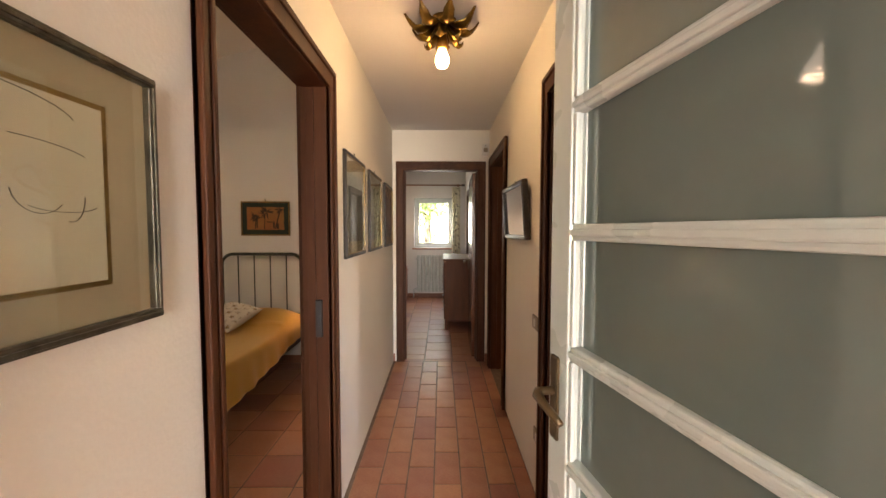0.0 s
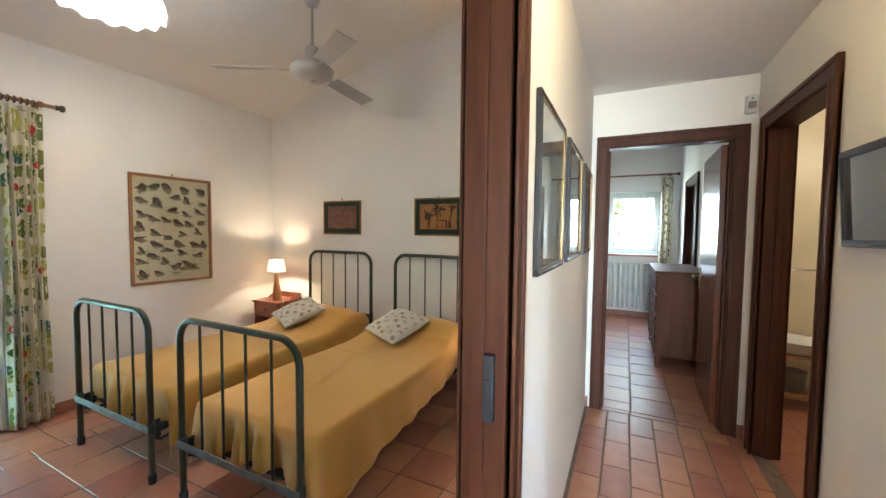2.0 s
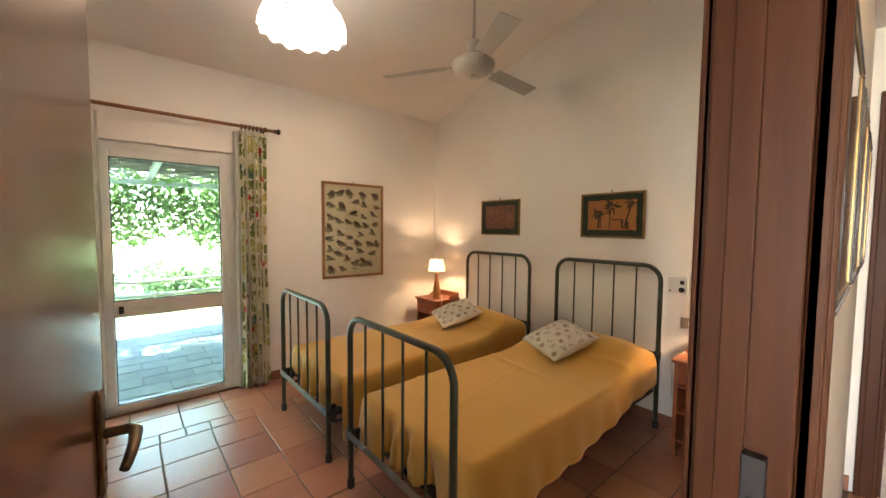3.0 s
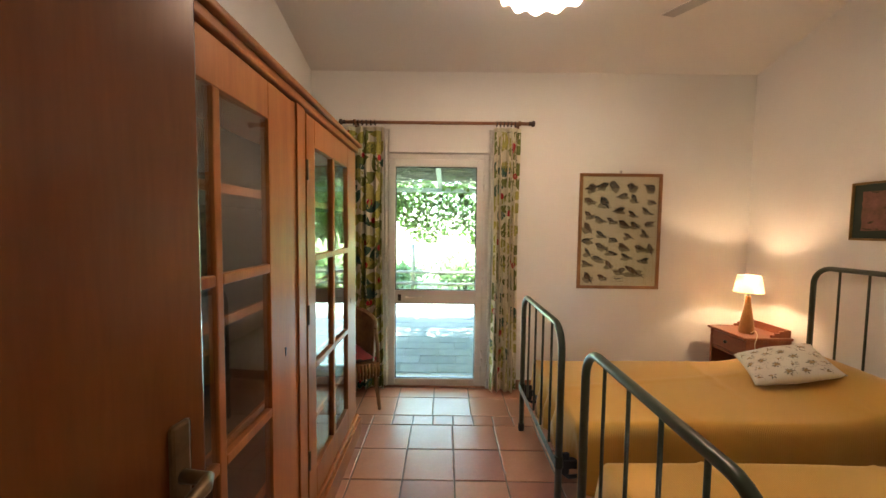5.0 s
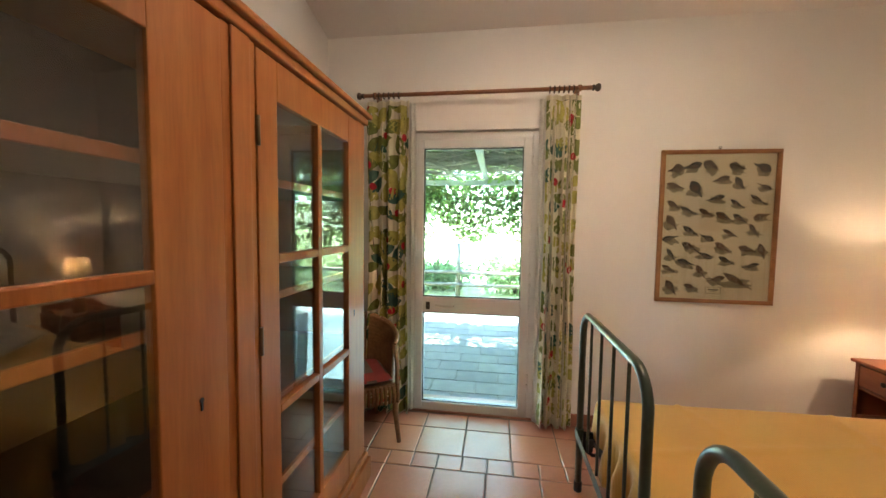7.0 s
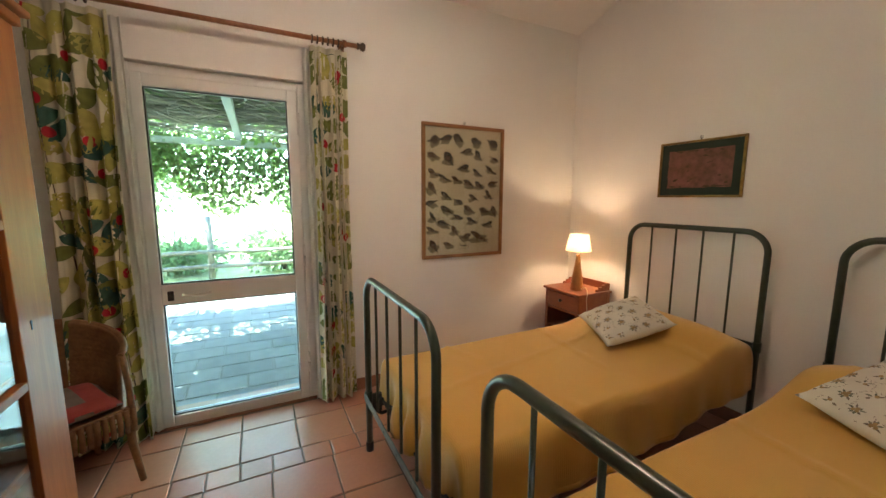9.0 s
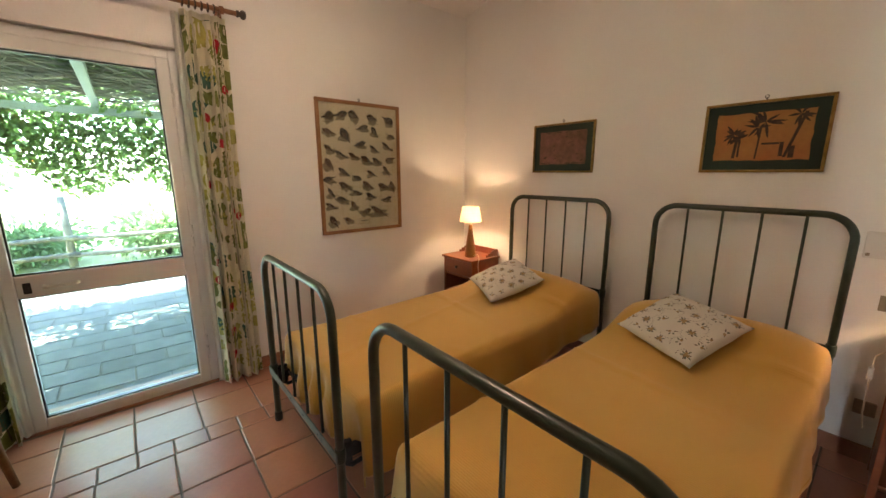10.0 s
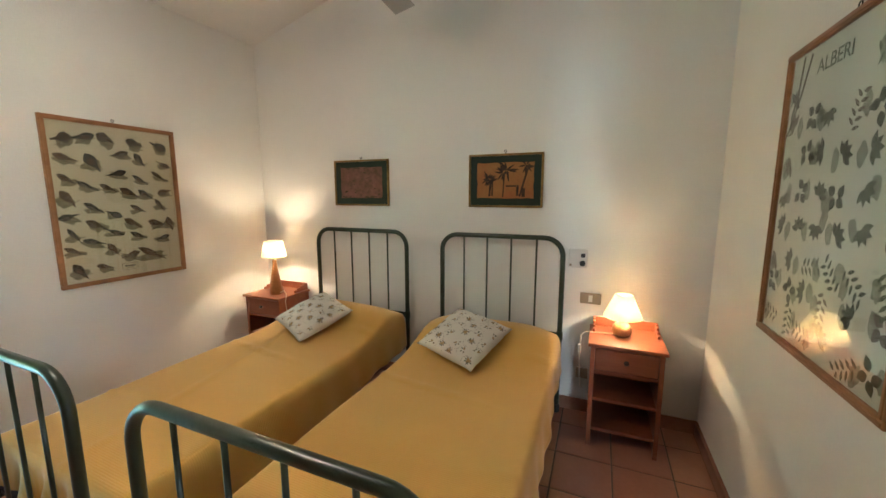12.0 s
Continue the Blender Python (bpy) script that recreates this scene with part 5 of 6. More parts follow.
def pendant():
    z = roof_z(-2.70)
    o = thing("pendant_lamp", pose(-2.70, 1.84, 0), "lit white scalloped glass shade hanging from the sloping ceiling", "lamp")
    bm = bmesh.new()
    lathe(bm, [(.05, z + .01), (.05, z - .02), (.03, z - .045), (.008, z - .05)], seg=20)
    part("ceiling_rose", bm, M["brass"], o)
    bm = bmesh.new()
    ring_tube(bm, [(0, 0, z - .045), (0, 0, 2.90)], .004, 8)
    part("cord", bm, M["cable"], o)
    bm = bmesh.new()
    lathe(bm, [(.02, 2.92), (.035, 2.91), (.035, 2.86), (.02, 2.85)], seg=16)
    part("gallery", bm, M["brass"], o)

    def at(u, v):
        a = u * math.tau
        prof = ((.035, 2.875), (.10, 2.865), (.150, 2.82), (.160, 2.775), (.172, 2.74), (.212, 2.69), (.236, 2.64), (.242, 2.595))
        f = v * (len(prof) - 1)
        i = min(int(f), len(prof) - 2)
        r = prof[i][0] + (prof[i + 1][0] - prof[i][0]) * (f - i)
        zz = prof[i][1] + (prof[i + 1][1] - prof[i][1]) * (f - i)
        w = .5 + .5 * math.cos(14 * a)
        r *= 1 + .035 * v * w
        zz -= .020 * max(0, v - .72) / .28 * w
        return (r * math.cos(a), r * math.sin(a), zz)

    bm = bmesh.new()
    sheet(bm, at, 112, 21, thick=.004)
    bmesh.ops.remove_doubles(bm, verts=bm.verts, dist=.0005)
    sh = part("shade", bm, M["pendant_glow"], o, "glowing white scalloped glass")
    for k in range(14):
        a = (k + .5) / 14 * math.tau
        bm = bmesh.new()
        ring_tube(bm, [(.248 * math.cos(a + d), .248 * math.sin(a + d), 2.612 - .010 * abs(d) * 10) for d in (-.07, 0, .07)], .003, 5)
        part("painted_edge", bm, M["print_ochre"], sh)


pendant()


def leaf_lamp():
    o = thing("ceiling_lamp", pose(.016, 1.93, 2.505), "gilded metal flower ceiling lamp with a bare lit bulb", "lamp")
    bm = bmesh.new()
    lathe(bm, [(.055, 0), (.055, -.012), (.03, -.03), (.018, -.06)], seg=20)
    part("ceiling_plate", bm, M["gilt_leaf"], o)
    for k in range(14):
        big = k < 8
        a = k * math.tau / 8 + .2 if big else (k - 8) * math.tau / 6 + .4
        ln, wd = (.19, .085) if big else (.105, .06)

        def at(u, v):
            s = u
            w = wd * math.sin(math.pi * min(1, .06 + .94 * s) ** .85) * (v - .5) * (1 + .16 * math.sin(26 * s))
            r = .022 + ln * s * .92
            z = -.022 - (.085 if big else .10) * math.sin(s * 2.1) + (.10 if big else .02) * s ** 3 + abs(v - .5) * .035 + (0 if big else -.02)
            return (r * math.cos(a) - w * math.sin(a), r * math.sin(a) + w * math.cos(a), z)

        bm = bmesh.new()
        sheet(bm, at, 14, 6, thick=.0015)
        part("leaf", bm, M["gilt_leaf"], o)
    bm = bmesh.new()
    lathe(bm, [(.012, -.05), (.020, -.07), (.030, -.12), (.034, -.15), (.026, -.155)], seg=18)
    part("flower_cup", bm, M["gilt_leaf"], o)
    bm = bmesh.new()
    lathe(bm, [(.014, -.145), (.022, -.165), (.034, -.195), (.036, -.215), (.026, -.238), (.002, -.246)], seg=20)
    part("bulb", bm, M["bulb_glow"], o).visible_shadow = False


leaf_lamp()

# ---------------------------------------------------------------- switches, sockets, small fittings


def plate(name, m, w, h, label, mat="beige_plate", button=True, category="switch"):
    o = thing(name, m, label, category)
    bm = bmesh.new()
    box(bm, -w / 2, w / 2, -.010, 0, -h / 2, h / 2, .003)
    part("plate", bm, M[mat], o)
    if button:
        bm = bmesh.new()
        box(bm, -.012, .012, -.014, -.009, -.022, .022, .002)
        part("rocker", bm, M["white_plastic"], o)


plate("light_switch", pose(-1.268, 3.989, .793), .128, .072, "beige light switch plate with a white rocker")
plate("socket", pose(-1.298, 3.989, .275), .075, .072, "small beige wall socket", button=False, category="socket")
plate("light_switch", pose(.529, 1.99, .94, rz=-90), .118, .072, "beige light switch plate on the corridor wall")
plate("socket", pose(.529, 1.93, .335, rz=-90), .118, .072, "beige wall socket low on the corridor wall", category="socket")

o = thing("thermostat", pose(-1.357, 3.989, 1.055), "white wall thermostat box with a dark dial and window", "thermostat")
bm = bmesh.new()
box(bm, -.058, .058, -.026, 0, -.06, .06, .005)
part("case", bm, M["white_plastic"], o)
bm = bmesh.new()
box(bm, .018, .044, -.029, -.025, .008, .034, .002)
part("window", bm, M["black_plastic"], o)
bm, t = bmesh.new(), bmesh.new()
lathe(t, [(.018, 0), (.018, .010), (.015, .013)], seg=20)
absorb(bm, t, pose(.030, -.026, -.030, 90))
part("dial", bm, M["black_plastic"], o, "round black dial")
bm = bmesh.new()
box(bm, -.05, -.036, -.029, -.025, -.05, -.036, .002)
part("button", bm, M["beige_plate"], o)

o = thing("alarm_sensor", pose(.483, 4.034, 2.235), "small white alarm sensor high in the corridor corner", "sensor")
bm = bmesh.new()
box(bm, -.034, .034, -.045, 0, 0, .12, .008)
part("case", bm, M["white_plastic"], o)
bm = bmesh.new()
box(bm, -.022, .022, -.050, -.044, .03, .075, .006)
part("lens", bm, M["beige_plate"], o)
bm = bmesh.new()
box(bm, -.006, .006, -.048, -.044, .09, .10, .002)
part("led", bm, M["black_plastic"], o)

# ---------------------------------------------------------------- rattan armchair


def rattan_chair(m):
    o = thing("armchair", m, "low woven rattan armchair with a red checked seat cushion", "armchair")
    R = .255

    def hoop(a, z, r=R):
        return Vector((r * math.cos(a), r * math.sin(a), z))

    # faces local +x; the shell runs round the back from arm to arm
    def shell(u, v):
        a = radians(52 + u * 256)
        back = math.sin(math.pi * u) ** 1.3
        top = .625 + .13 * back
        z = .33 + v * (top - .33)
        r = R * (1 + .06 * v) + .002 * math.sin(v * 90)
        return hoop(a, z, r)

    bm = bmesh.new()
    sheet(bm, shell, 40, 36, thick=.014)
    part("woven_back", bm, M["rattan"], o, "close-woven rattan shell")
    bm = bmesh.new()
    ring_tube(bm, [shell(k / 30, 1.0) for k in range(31)], .014, 8)
    part("rim", bm, M["rattan"], o)
    bm = bmesh.new()
    box(bm, -.22, .20, -.21, .21, .34, .375, .012)
    part("seat", bm, M["rattan"], o)
    for k in range(18):
        bm = bmesh.new()
        y = -.225 + .45 * k / 17
        ring_tube(bm, [(.215, y, .265), (.225, y, .32), (.215, y, .375)], .012, 6)
        part("apron_strand", bm, M["rattan"], o)
    for x, y, tx, ty in ((.20, .215, .22, .235), (.20, -.215, .22, -.235), (-.17, .16, -.20, .19), (-.17, -.16, -.20, -.19)):
        bm = bmesh.new()
        ring_tube(bm, [(x, y, .38), (x, y, .2), (tx, ty, .0)], [.018, .018, .014], 8)
        part("leg", bm, M["rattan"], o)
    for y in (.225, -.225):
        bm = bmesh.new()
        ring_tube(bm, [(.215, y, .33), (.20, y, .48), (.16, y * 1.0, .62)], .014, 8)
        part("arm_post", bm, M["rattan"], o)

    def pad(u, v, s):
        x, y = u * 2 - 1, v * 2 - 1
        puff = max(0, (1 - x ** 4) * (1 - y ** 4)) ** .5
        return Vector((x * .205 - .005, y * .20, .405 + s * .028 * puff))

    bm = bmesh.new()
    sheet(bm, lambda u, v: pad(u, v, 1), 16, 16)
    sheet(bm, lambda u, v: pad(u, v, -1), 16, 16)
    bmesh.ops.remove_doubles(bm, verts=bm.verts, dist=.0006)
    cu = part("seat_cushion", bm, M["cushion_grey"], o, "red and grey checked cushion")
    for k in range(3):
        bm = bmesh.new()
        a = .02 + k * .36
        sheet(bm, lambda u, v: pad(u, a + v * .2, 1) + Vector((0, 0, .0015)), 14, 4)
        part("red_stripe", bm, M["cushion_red"], cu)
    bm = bmesh.new()
    sheet(bm, lambda u, v: pad(.76 + u * .22, v, 1) + Vector((0, 0, .0025)), 4, 14)
    part("red_stripe", bm, M["cushion_red"], cu)


rattan_chair(pose(-3.76, .555, 0, rz=32))

# ---------------------------------------------------------------- side room and bathroom


def coat_stand(m):
    o = thing("coat_stand", m, "bentwood coat stand with curled hooks", "coat stand")
    bm = bmesh.new()
    ring_tube(bm, [(0, 0, .10), (0, 0, .9), (0, 0, 1.74)], [.018, .017, .014], 12)
    lathe(bm, [(.017, 1.74), (.022, 1.75), (.022, 1.765), (.015, 1.78), (.004, 1.787)], seg=14)
    part("pole", bm, M["bentwood"], o)
    bm = bmesh.new()
    ring_tube(bm, [(.105 * math.cos(k * math.tau / 24), .105 * math.sin(k * math.tau / 24), 1.665) for k in range(24)], .009, 8, closed=True)
    part("ring", bm, M["bentwood"], o)
    for k in range(6):
        a = k * math.tau / 6 + .3
        pts = [(.018, 1.50), (.04, 1.57), (.09, 1.625), (.145, 1.655), (.185, 1.69), (.19, 1.735), (.16, 1.765), (.125, 1.755), (.11, 1.725)]
        bm = bmesh.new()
        ring_tube(bm, smooth_path([(r * math.cos(a), r * math.sin(a), z) for r, z in pts]), .0085, 8)
        part("hook", bm, M["bentwood"], o)
        pts = [(.020, 1.60), (.03, 1.53), (.07, 1.475), (.12, 1.470), (.150, 1.49)]
        bm = bmesh.new()
        ring_tube(bm, smooth_path([(r * math.cos(a + .5), r * math.sin(a + .5), z) for r, z in pts]), .0078, 8)
        part("hook", bm, M["bentwood"], o)
    for k in range(4):
        a = k * math.tau / 4 + .4
        bm = bmesh.new()
        ring_tube(bm, [(r * math.cos(a), r * math.sin(a), z) for r, z in ((.018, .42), (.05, .25), (.13, .10), (.22, .015), (.26, .012))], .011, 8)
        part("leg", bm, M["bentwood"], o)


coat_stand(pose(1.00, 2.03, -.0))
o = thing("tall_cupboard", pose(1.24, 2.17, 0), "tall brown laminate cupboard with pale doors", "cupboard")
bm = bmesh.new()
box(bm, 0, .018, .02, .60, .0, 2.40, .002)
part("side_panel", bm, M["brown_laminate"], o)
bm = bmesh.new()
box(bm, .0185, 1.2, .02, .60, .05, 2.40, .002)
part("body", bm, M["brown_laminate"], o)
for a, b in ((.02, .42), (.424, .80), (.804, 1.2)):
    bm = bmesh.new()
    box(bm, a, b, 0, .019, .06, 2.39, .002)
    dr = part("door", bm, M["white_lacquer"], o, "pale lacquered door")
    bm = bmesh.new()
    ring_tube(bm, [(b - .04, 0, 1.1), (b - .04, -.03, 1.1), (b - .04, -.03, 1.22), (b - .04, 0, 1.22)], .005, 6)
    part("handle", bm, M["steel"], dr)
o = thing("waste_bin", pose(1.0, 2.50, 0), "white plastic waste bin with a domed lid", "waste bin")
bm = bmesh.new()
lathe(bm, [(.095, .0), (.10, .01), (.125, .36), (.128, .37)], seg=24)
part("body", bm, M["white_plastic"], o)
bm = bmesh.new()
lathe(bm, [(.134, .365), (.134, .395), (.12, .425), (.07, .455), (.01, .46)], seg=24)
part("lid", bm, M["white_plastic"], o)

o = thing("wash_stand", pose(1.06, 4.86, 0), "small wooden stand with a white enamel basin", "stand")
for z in (.10, .43):
    for k in range(5):
        bm = bmesh.new()
        y = -.16 + k * .075
        box(bm, -.22, .22, y, y + .055, z, z + .016, .002)
        part("slat", bm, M["lamp_wood"], o)
for x in (-.21, .21):
    for y in (-.15, .18):
        bm = bmesh.new()
        box(bm, x - .014, x + .014, y - .014, y + .014, 0, .447, .002)
        part("leg", bm, M["lamp_wood"], o)
o = thing("basin", pose(1.06, 4.87, .447), "white enamel washing basin on a wooden stand", "basin")
bm = bmesh.new()
lathe(bm, [(.12, 0), (.15, .03), (.19, .10), (.205, .105), (.205, .112), (.185, .108), (.145, .04), (.11, .012), (.001, .010)], seg=30)
part("bowl", bm, M["ceramic"], o)
o = thing("bucket", pose(1.04, 4.86, .117), "small brushed steel bucket on the stand's lower shelf", "bucket")
bm = bmesh.new()
lathe(bm, [(.07, 0), (.09, .17), (.095, .175), (.088, .17), (.068, .008), (.001, .006)], seg=24)
part("body", bm, M["steel"], o)
o = thing("towel_rail", pose(1.10, 5.148, 1.12), "chrome towel rail on the bathroom wall", "towel rail")
bm = bmesh.new()
ring_tube(bm, [(-.17, 0, 0), (-.17, -.06, 0), (.17, -.06, 0), (.17, 0, 0)], .008, 8)
part("bar", bm, M["chrome"], o)
for x in (-.17, .17):
    bm, t = bmesh.new(), bmesh.new()
    lathe(t, [(.024, 0), (.024, .008), (.012, .012)], seg=16)
    absorb(bm, t, pose(x, 0, 0, 90))
    part("flange", bm, M["chrome"], o)
# out-of-view globe, added to house the bathroom fill
o = thing("added_bathroom_globe", pose(1.5, 4.0, 2.30), "added unseen white globe that lights the bathroom", "lamp")
bm = bmesh.new()
lathe(bm, [(.06, .32), (.06, .27), (.03, .26)], seg=16)
part("ceiling_plate", bm, M["white_plastic"], o)
bm = bmesh.new()
lathe(bm, [(.03, .262), (.09, .25), (.12, .21), (.12, .17), (.105, .14)], seg=24, caps=False)
part("globe", bm, M["shade_cloth"], o)

# ---------------------------------------------------------------- far bedroom


def dresser():
    o = thing("dresser", pose(.062, 5.33, 0), "dark cherry chest of drawers on short legs", "chest of drawers")
    D, L, H = .45, 1.15, 1.0
    bm = bmesh.new()
    box(bm, .012, D, .0, L, .12, H, .004)
    part("body", bm, M["cherry"], o)
    bm = bmesh.new()
    box(bm, -.02, D + .005, -.02, L + .02, H, H + .028, .008)
    part("top", bm, M["cherry"], o, "polished cherry top")
    for x in (.02, D - .06):
        for y in (.0, L - .045):
            bm = bmesh.new()
            box(bm, x - .01, x + .035, y, y + .045, 0, .125, .006)
            part("leg", bm, M["cherry"], o)
    for k in range(4):
        z0 = .145 + k * .213
        bm = bmesh.new()
        box(bm, -.006, .014, .03, L - .03, z0, z0 + .195, .006)
        dr = part("drawer", bm, M["cherry"], o)
        for y in (.28, L - .28):
            bm = bmesh.new()
            ring_tube(bm, [(-.004, y - .04, z0 + .10), (-.028, y - .03, z0 + .095), (-.028, y + .03, z0 + .095), (-.004, y + .04, z0 + .10)], .005, 8)
            part("pull", bm, M["steel"], dr)


dresser()


def radiator():
    o = thing("radiator", pose(-.50, 7.945, .13), "white ribbed radiator under the window", "radiator")
    for k in range(9):
        bm = bmesh.new()
        x = k * .078
        box(bm, x + .004, x + .074, -.085, -.025, 0, .78, .014)
        box(bm, x + .020, x + .058, -.098, -.080, .03, .75, .008)
        part("rib", bm, M["white_lacquer"], o)
    for z in (.06, .70):
        bm = bmesh.new()
        ring_tube(bm, [(-.02, -.055, z), (.72, -.055, z)], .016, 10)
        part("header", bm, M["white_lacquer"], o)
    bm = bmesh.new()
    ring_tube(bm, [(-.02, -.055, .06), (-.06, -.055, .06), (-.07, -.055, -.13)], .010, 8)
    part("pipe", bm, M["white_lacquer"], o)


radiator()
finial_rod(pose(-1.2, 7.85, 2.375), 1.70, "thin red-brown wooden curtain rod over the far window", [1.43 + .03 * k for k in range(6)])
curtain(pose(.235, 7.87, .62), .19, 1.72, 3, 17, "pale curtain with a brown and grey leaf print", big=.11, density=56, palette=("print_mauve", "print_mauve", "print_green", "ink_grey"))
nightstand(pose(-.87, 7.40, 0), "dark bedside cabinet in the far bedroom")
o = thing("table_lamp", pose(-.87, 7.50, .632), "small lit bedside lamp in the far bedroom", "lamp")
bm = bmesh.new()
lathe(bm, [(.05, 0), (.05, .02), (.02, .05), (.03, .12), (.012, .22)], seg=20)
part("base", bm, M["lamp_wood"], o)
bm = bmesh.new()
lathe(bm, [(.11, .24), (.075, .42), (.0735, .42), (.1085, .24)], seg=28, caps=False)
part("shade", bm, M["shade_cloth"], o)

# ---------------------------------------------------------------- garden


def scatter_leaves(centres, size, seed, flat=.0):
    """One mesh of small pointed leaves, each a folded pair of triangles."""
    rng = np.random.default_rng(seed)
    n = len(centres)
    d = rng.normal(size=(n, 3))
    d[:, 2] = d[:, 2] * (1 - flat) - .4
    d /= np.linalg.norm(d, axis=1)[:, None]
    s = np.cross(d, rng.normal(size=(n, 3)))
    s /= np.linalg.norm(s, axis=1)[:, None]
    k = np.cross(d, s)
    ln = (size * rng.uniform(.6, 1.35, n))[:, None]
    c = np.asarray(centres)
    verts = np.stack([c - d * ln * .5, c + s * ln * .34 + k * ln * .07, c + d * ln * .55, c - s * ln * .34 + k * ln * .07], 1).reshape(-1, 3)
    faces = [(4 * i, 4 * i + 1, 4 * i + 2, 4 * i + 3) for i in range(n)]
    me = bpy.data.meshes.new("leaves")
    me.from_pydata(verts.tolist(), [], faces)
    return me


def leaf_object(name, me, mat, parent=None, label="", category="", kind=""):
    me.materials.append(mat)
    ob = new(name, me)
    if parent:
        ob.parent = parent
    return tagged(ob, label, category, kind=kind)


bm = bmesh.new()
sheet(bm, lambda u, v: ((u - .5) * 240, (v - .5) * 240, -.12), 24, 24)
structure("ground", bm, M["grass"], "dry sunlit lawn round the house", "ground")

bm = bmesh.new()
box(bm, -8.3, -4.36, -4.0, 7.0, -.14, -.072)
PATIO = structure("pavement_patio", bm, M["sand_joint"], "stone-paved patio under the vine pergola", "pavement")


def pergola():
    o = thing("pergola", pose(-4.4, 1.3, -.08), "pale timber pergola over the patio", "pergola")
    O = Vector((-4.4, 1.3, -.08))

    def b(bm, *p):
        box(bm, p[0] - O.x, p[1] - O.x, p[2] - O.y, p[3] - O.y, p[4] - O.z, p[5] - O.z, .004)
        return bm

    part("outer_beam", b(bmesh.new(), -6.94, -6.86, -3.8, 6.8, 1.985, 2.055), M["pergola_paint"], o)
    part("wall_plate", b(bmesh.new(), -4.46, -4.37, -3.8, 6.8, 2.12, 2.22), M["pergola_paint"], o)
    for y in (-3.6, -2.0, -.35, 1.285, 2.95, 4.6, 6.2):
        part("rafter", b(bmesh.new(), -6.94, -4.47, y - .03, y + .03, 2.06, 2.145), M["pergola_paint"], o)
    for y in (-2.9, 4.0, 6.6):
        part("post", b(bmesh.new(), -6.94, -6.86, y - .04, y + .04, -.07, 1.98), M["pergola_paint"], o)


pergola()


def vine():
    rng = np.random.default_rng(5)
    o = thing("vine", pose(-6.8, 4.2, -.08), "dense climbing vine spread over the pergola", "vine")
    O = np.array((-6.8, 4.2, -.08))
    n = 50000
    roof = np.stack([rng.uniform(-7.15, -4.42, n), rng.uniform(-3.9, 6.9, n), 2.17 + rng.gamma(2, .07, n)], 1)
    n = 42000
    near = np.stack([rng.uniform(-6.4, -4.42, n), rng.uniform(-2.6, 3.2, n), 2.20 + rng.gamma(2, .07, n)], 1)
    n = 30000
    y = rng.uniform(-3.9, 6.9, n)
    low = 1.30 + .22 * np.sin(2.3 * y + 1) + .18 * np.sin(5.1 * y) - .45 * np.clip(.55 - y, 0, 1) - 1.25 * np.clip((y - 2.3) * 1.5, 0, 1)
    t = rng.beta(1.2, 1.5, n)
    edge = np.stack([-7.15 + rng.normal(0, .16, n), y, 2.20 - t * (2.20 - low)], 1)
    leaf_object("foliage", scatter_leaves(np.concatenate([roof, near, edge]) - O, .068, 8), M["vine"], o, "green vine leaves", kind="stuff")
    bm = bmesh.new()
    r = random.Random(4)
    for _ in range(700):
        p = Vector((r.uniform(-6.9, -5.0), r.uniform(-3, 6), 2.10 + r.random() * .12))
        d = Vector((r.uniform(-1, 1), r.uniform(-1, 1), 0)).normalized()
        pts = [p]
        for _k in range(6):
            d = (d + Vector((r.uniform(-.7, .7), r.uniform(-.7, .7), 0))).normalized()
            q = pts[-1] + d * .28 + Vector((0, 0, r.uniform(-.05, .05)))
            q.x, q.z = min(q.x, -4.50), min(max(q.z, 2.10), 2.30)
            pts.append(q)
        ring_tube(bm, [v - Vector(O) for v in pts], r.uniform(.004, .010), 5)
    part("stem", bm, M["vine_stem"], o, "tangled grey stems")["kind"] = "stuff"
    bm = bmesh.new()
    ring_tube(bm, [(0.0, .05, 0), (.03, .0, .6), (-.03, .03, 1.3), (.02, 0, 2.0), (.2, -.2, 2.35)], [.05, .042, .036, .03, .022], 8)
    part("trunk", bm, M["bark"], o)


vine()


def tree(m, height, spread, seed, leaves=5200, size=.13, label="leafy green broad-crowned tree beyond the fence"):
    r = random.Random(seed)
    rng = np.random.default_rng(seed)
    o = thing("tree", m, label, "tree", "garden trees")
    bm = bmesh.new()
    fork = height * .34
    ring_tube(bm, [(0, 0, -.05), (.03, .02, fork * .5), (0, .05, fork)], [height * .035, height * .027, height * .022], 9)
    tips = []
    for k in range(7):
        a = k * math.tau / 7 + r.uniform(-.3, .3)
        rr = spread * r.uniform(.45, .8)
        tip = Vector((rr * math.cos(a), rr * math.sin(a), height * r.uniform(.55, .9)))
        mid = Vector((0, .05, fork)).lerp(tip, .5) + Vector((r.uniform(-.2, .2), r.uniform(-.2, .2), .2))
        ring_tube(bm, [(0, .05, fork - .05), mid, tip], [height * .018, height * .011, height * .004], 7)
        tips += [tip, mid]
    part("trunk", bm, M["bark"], o)
    cs = []
    for t in tips + [Vector((0, 0, height * .85)), Vector((0, 0, height * .7))]:
        k = leaves // (len(tips) + 2)
        p = rng.normal(size=(k, 3)) * np.array((.30, .30, .22)) * spread
        cs.append(p + np.array(t))
    leaf_object("crown", scatter_leaves(np.concatenate(cs), size, seed), M["tree_leaf"], o, "uneven crown of green leaves", kind="stuff")


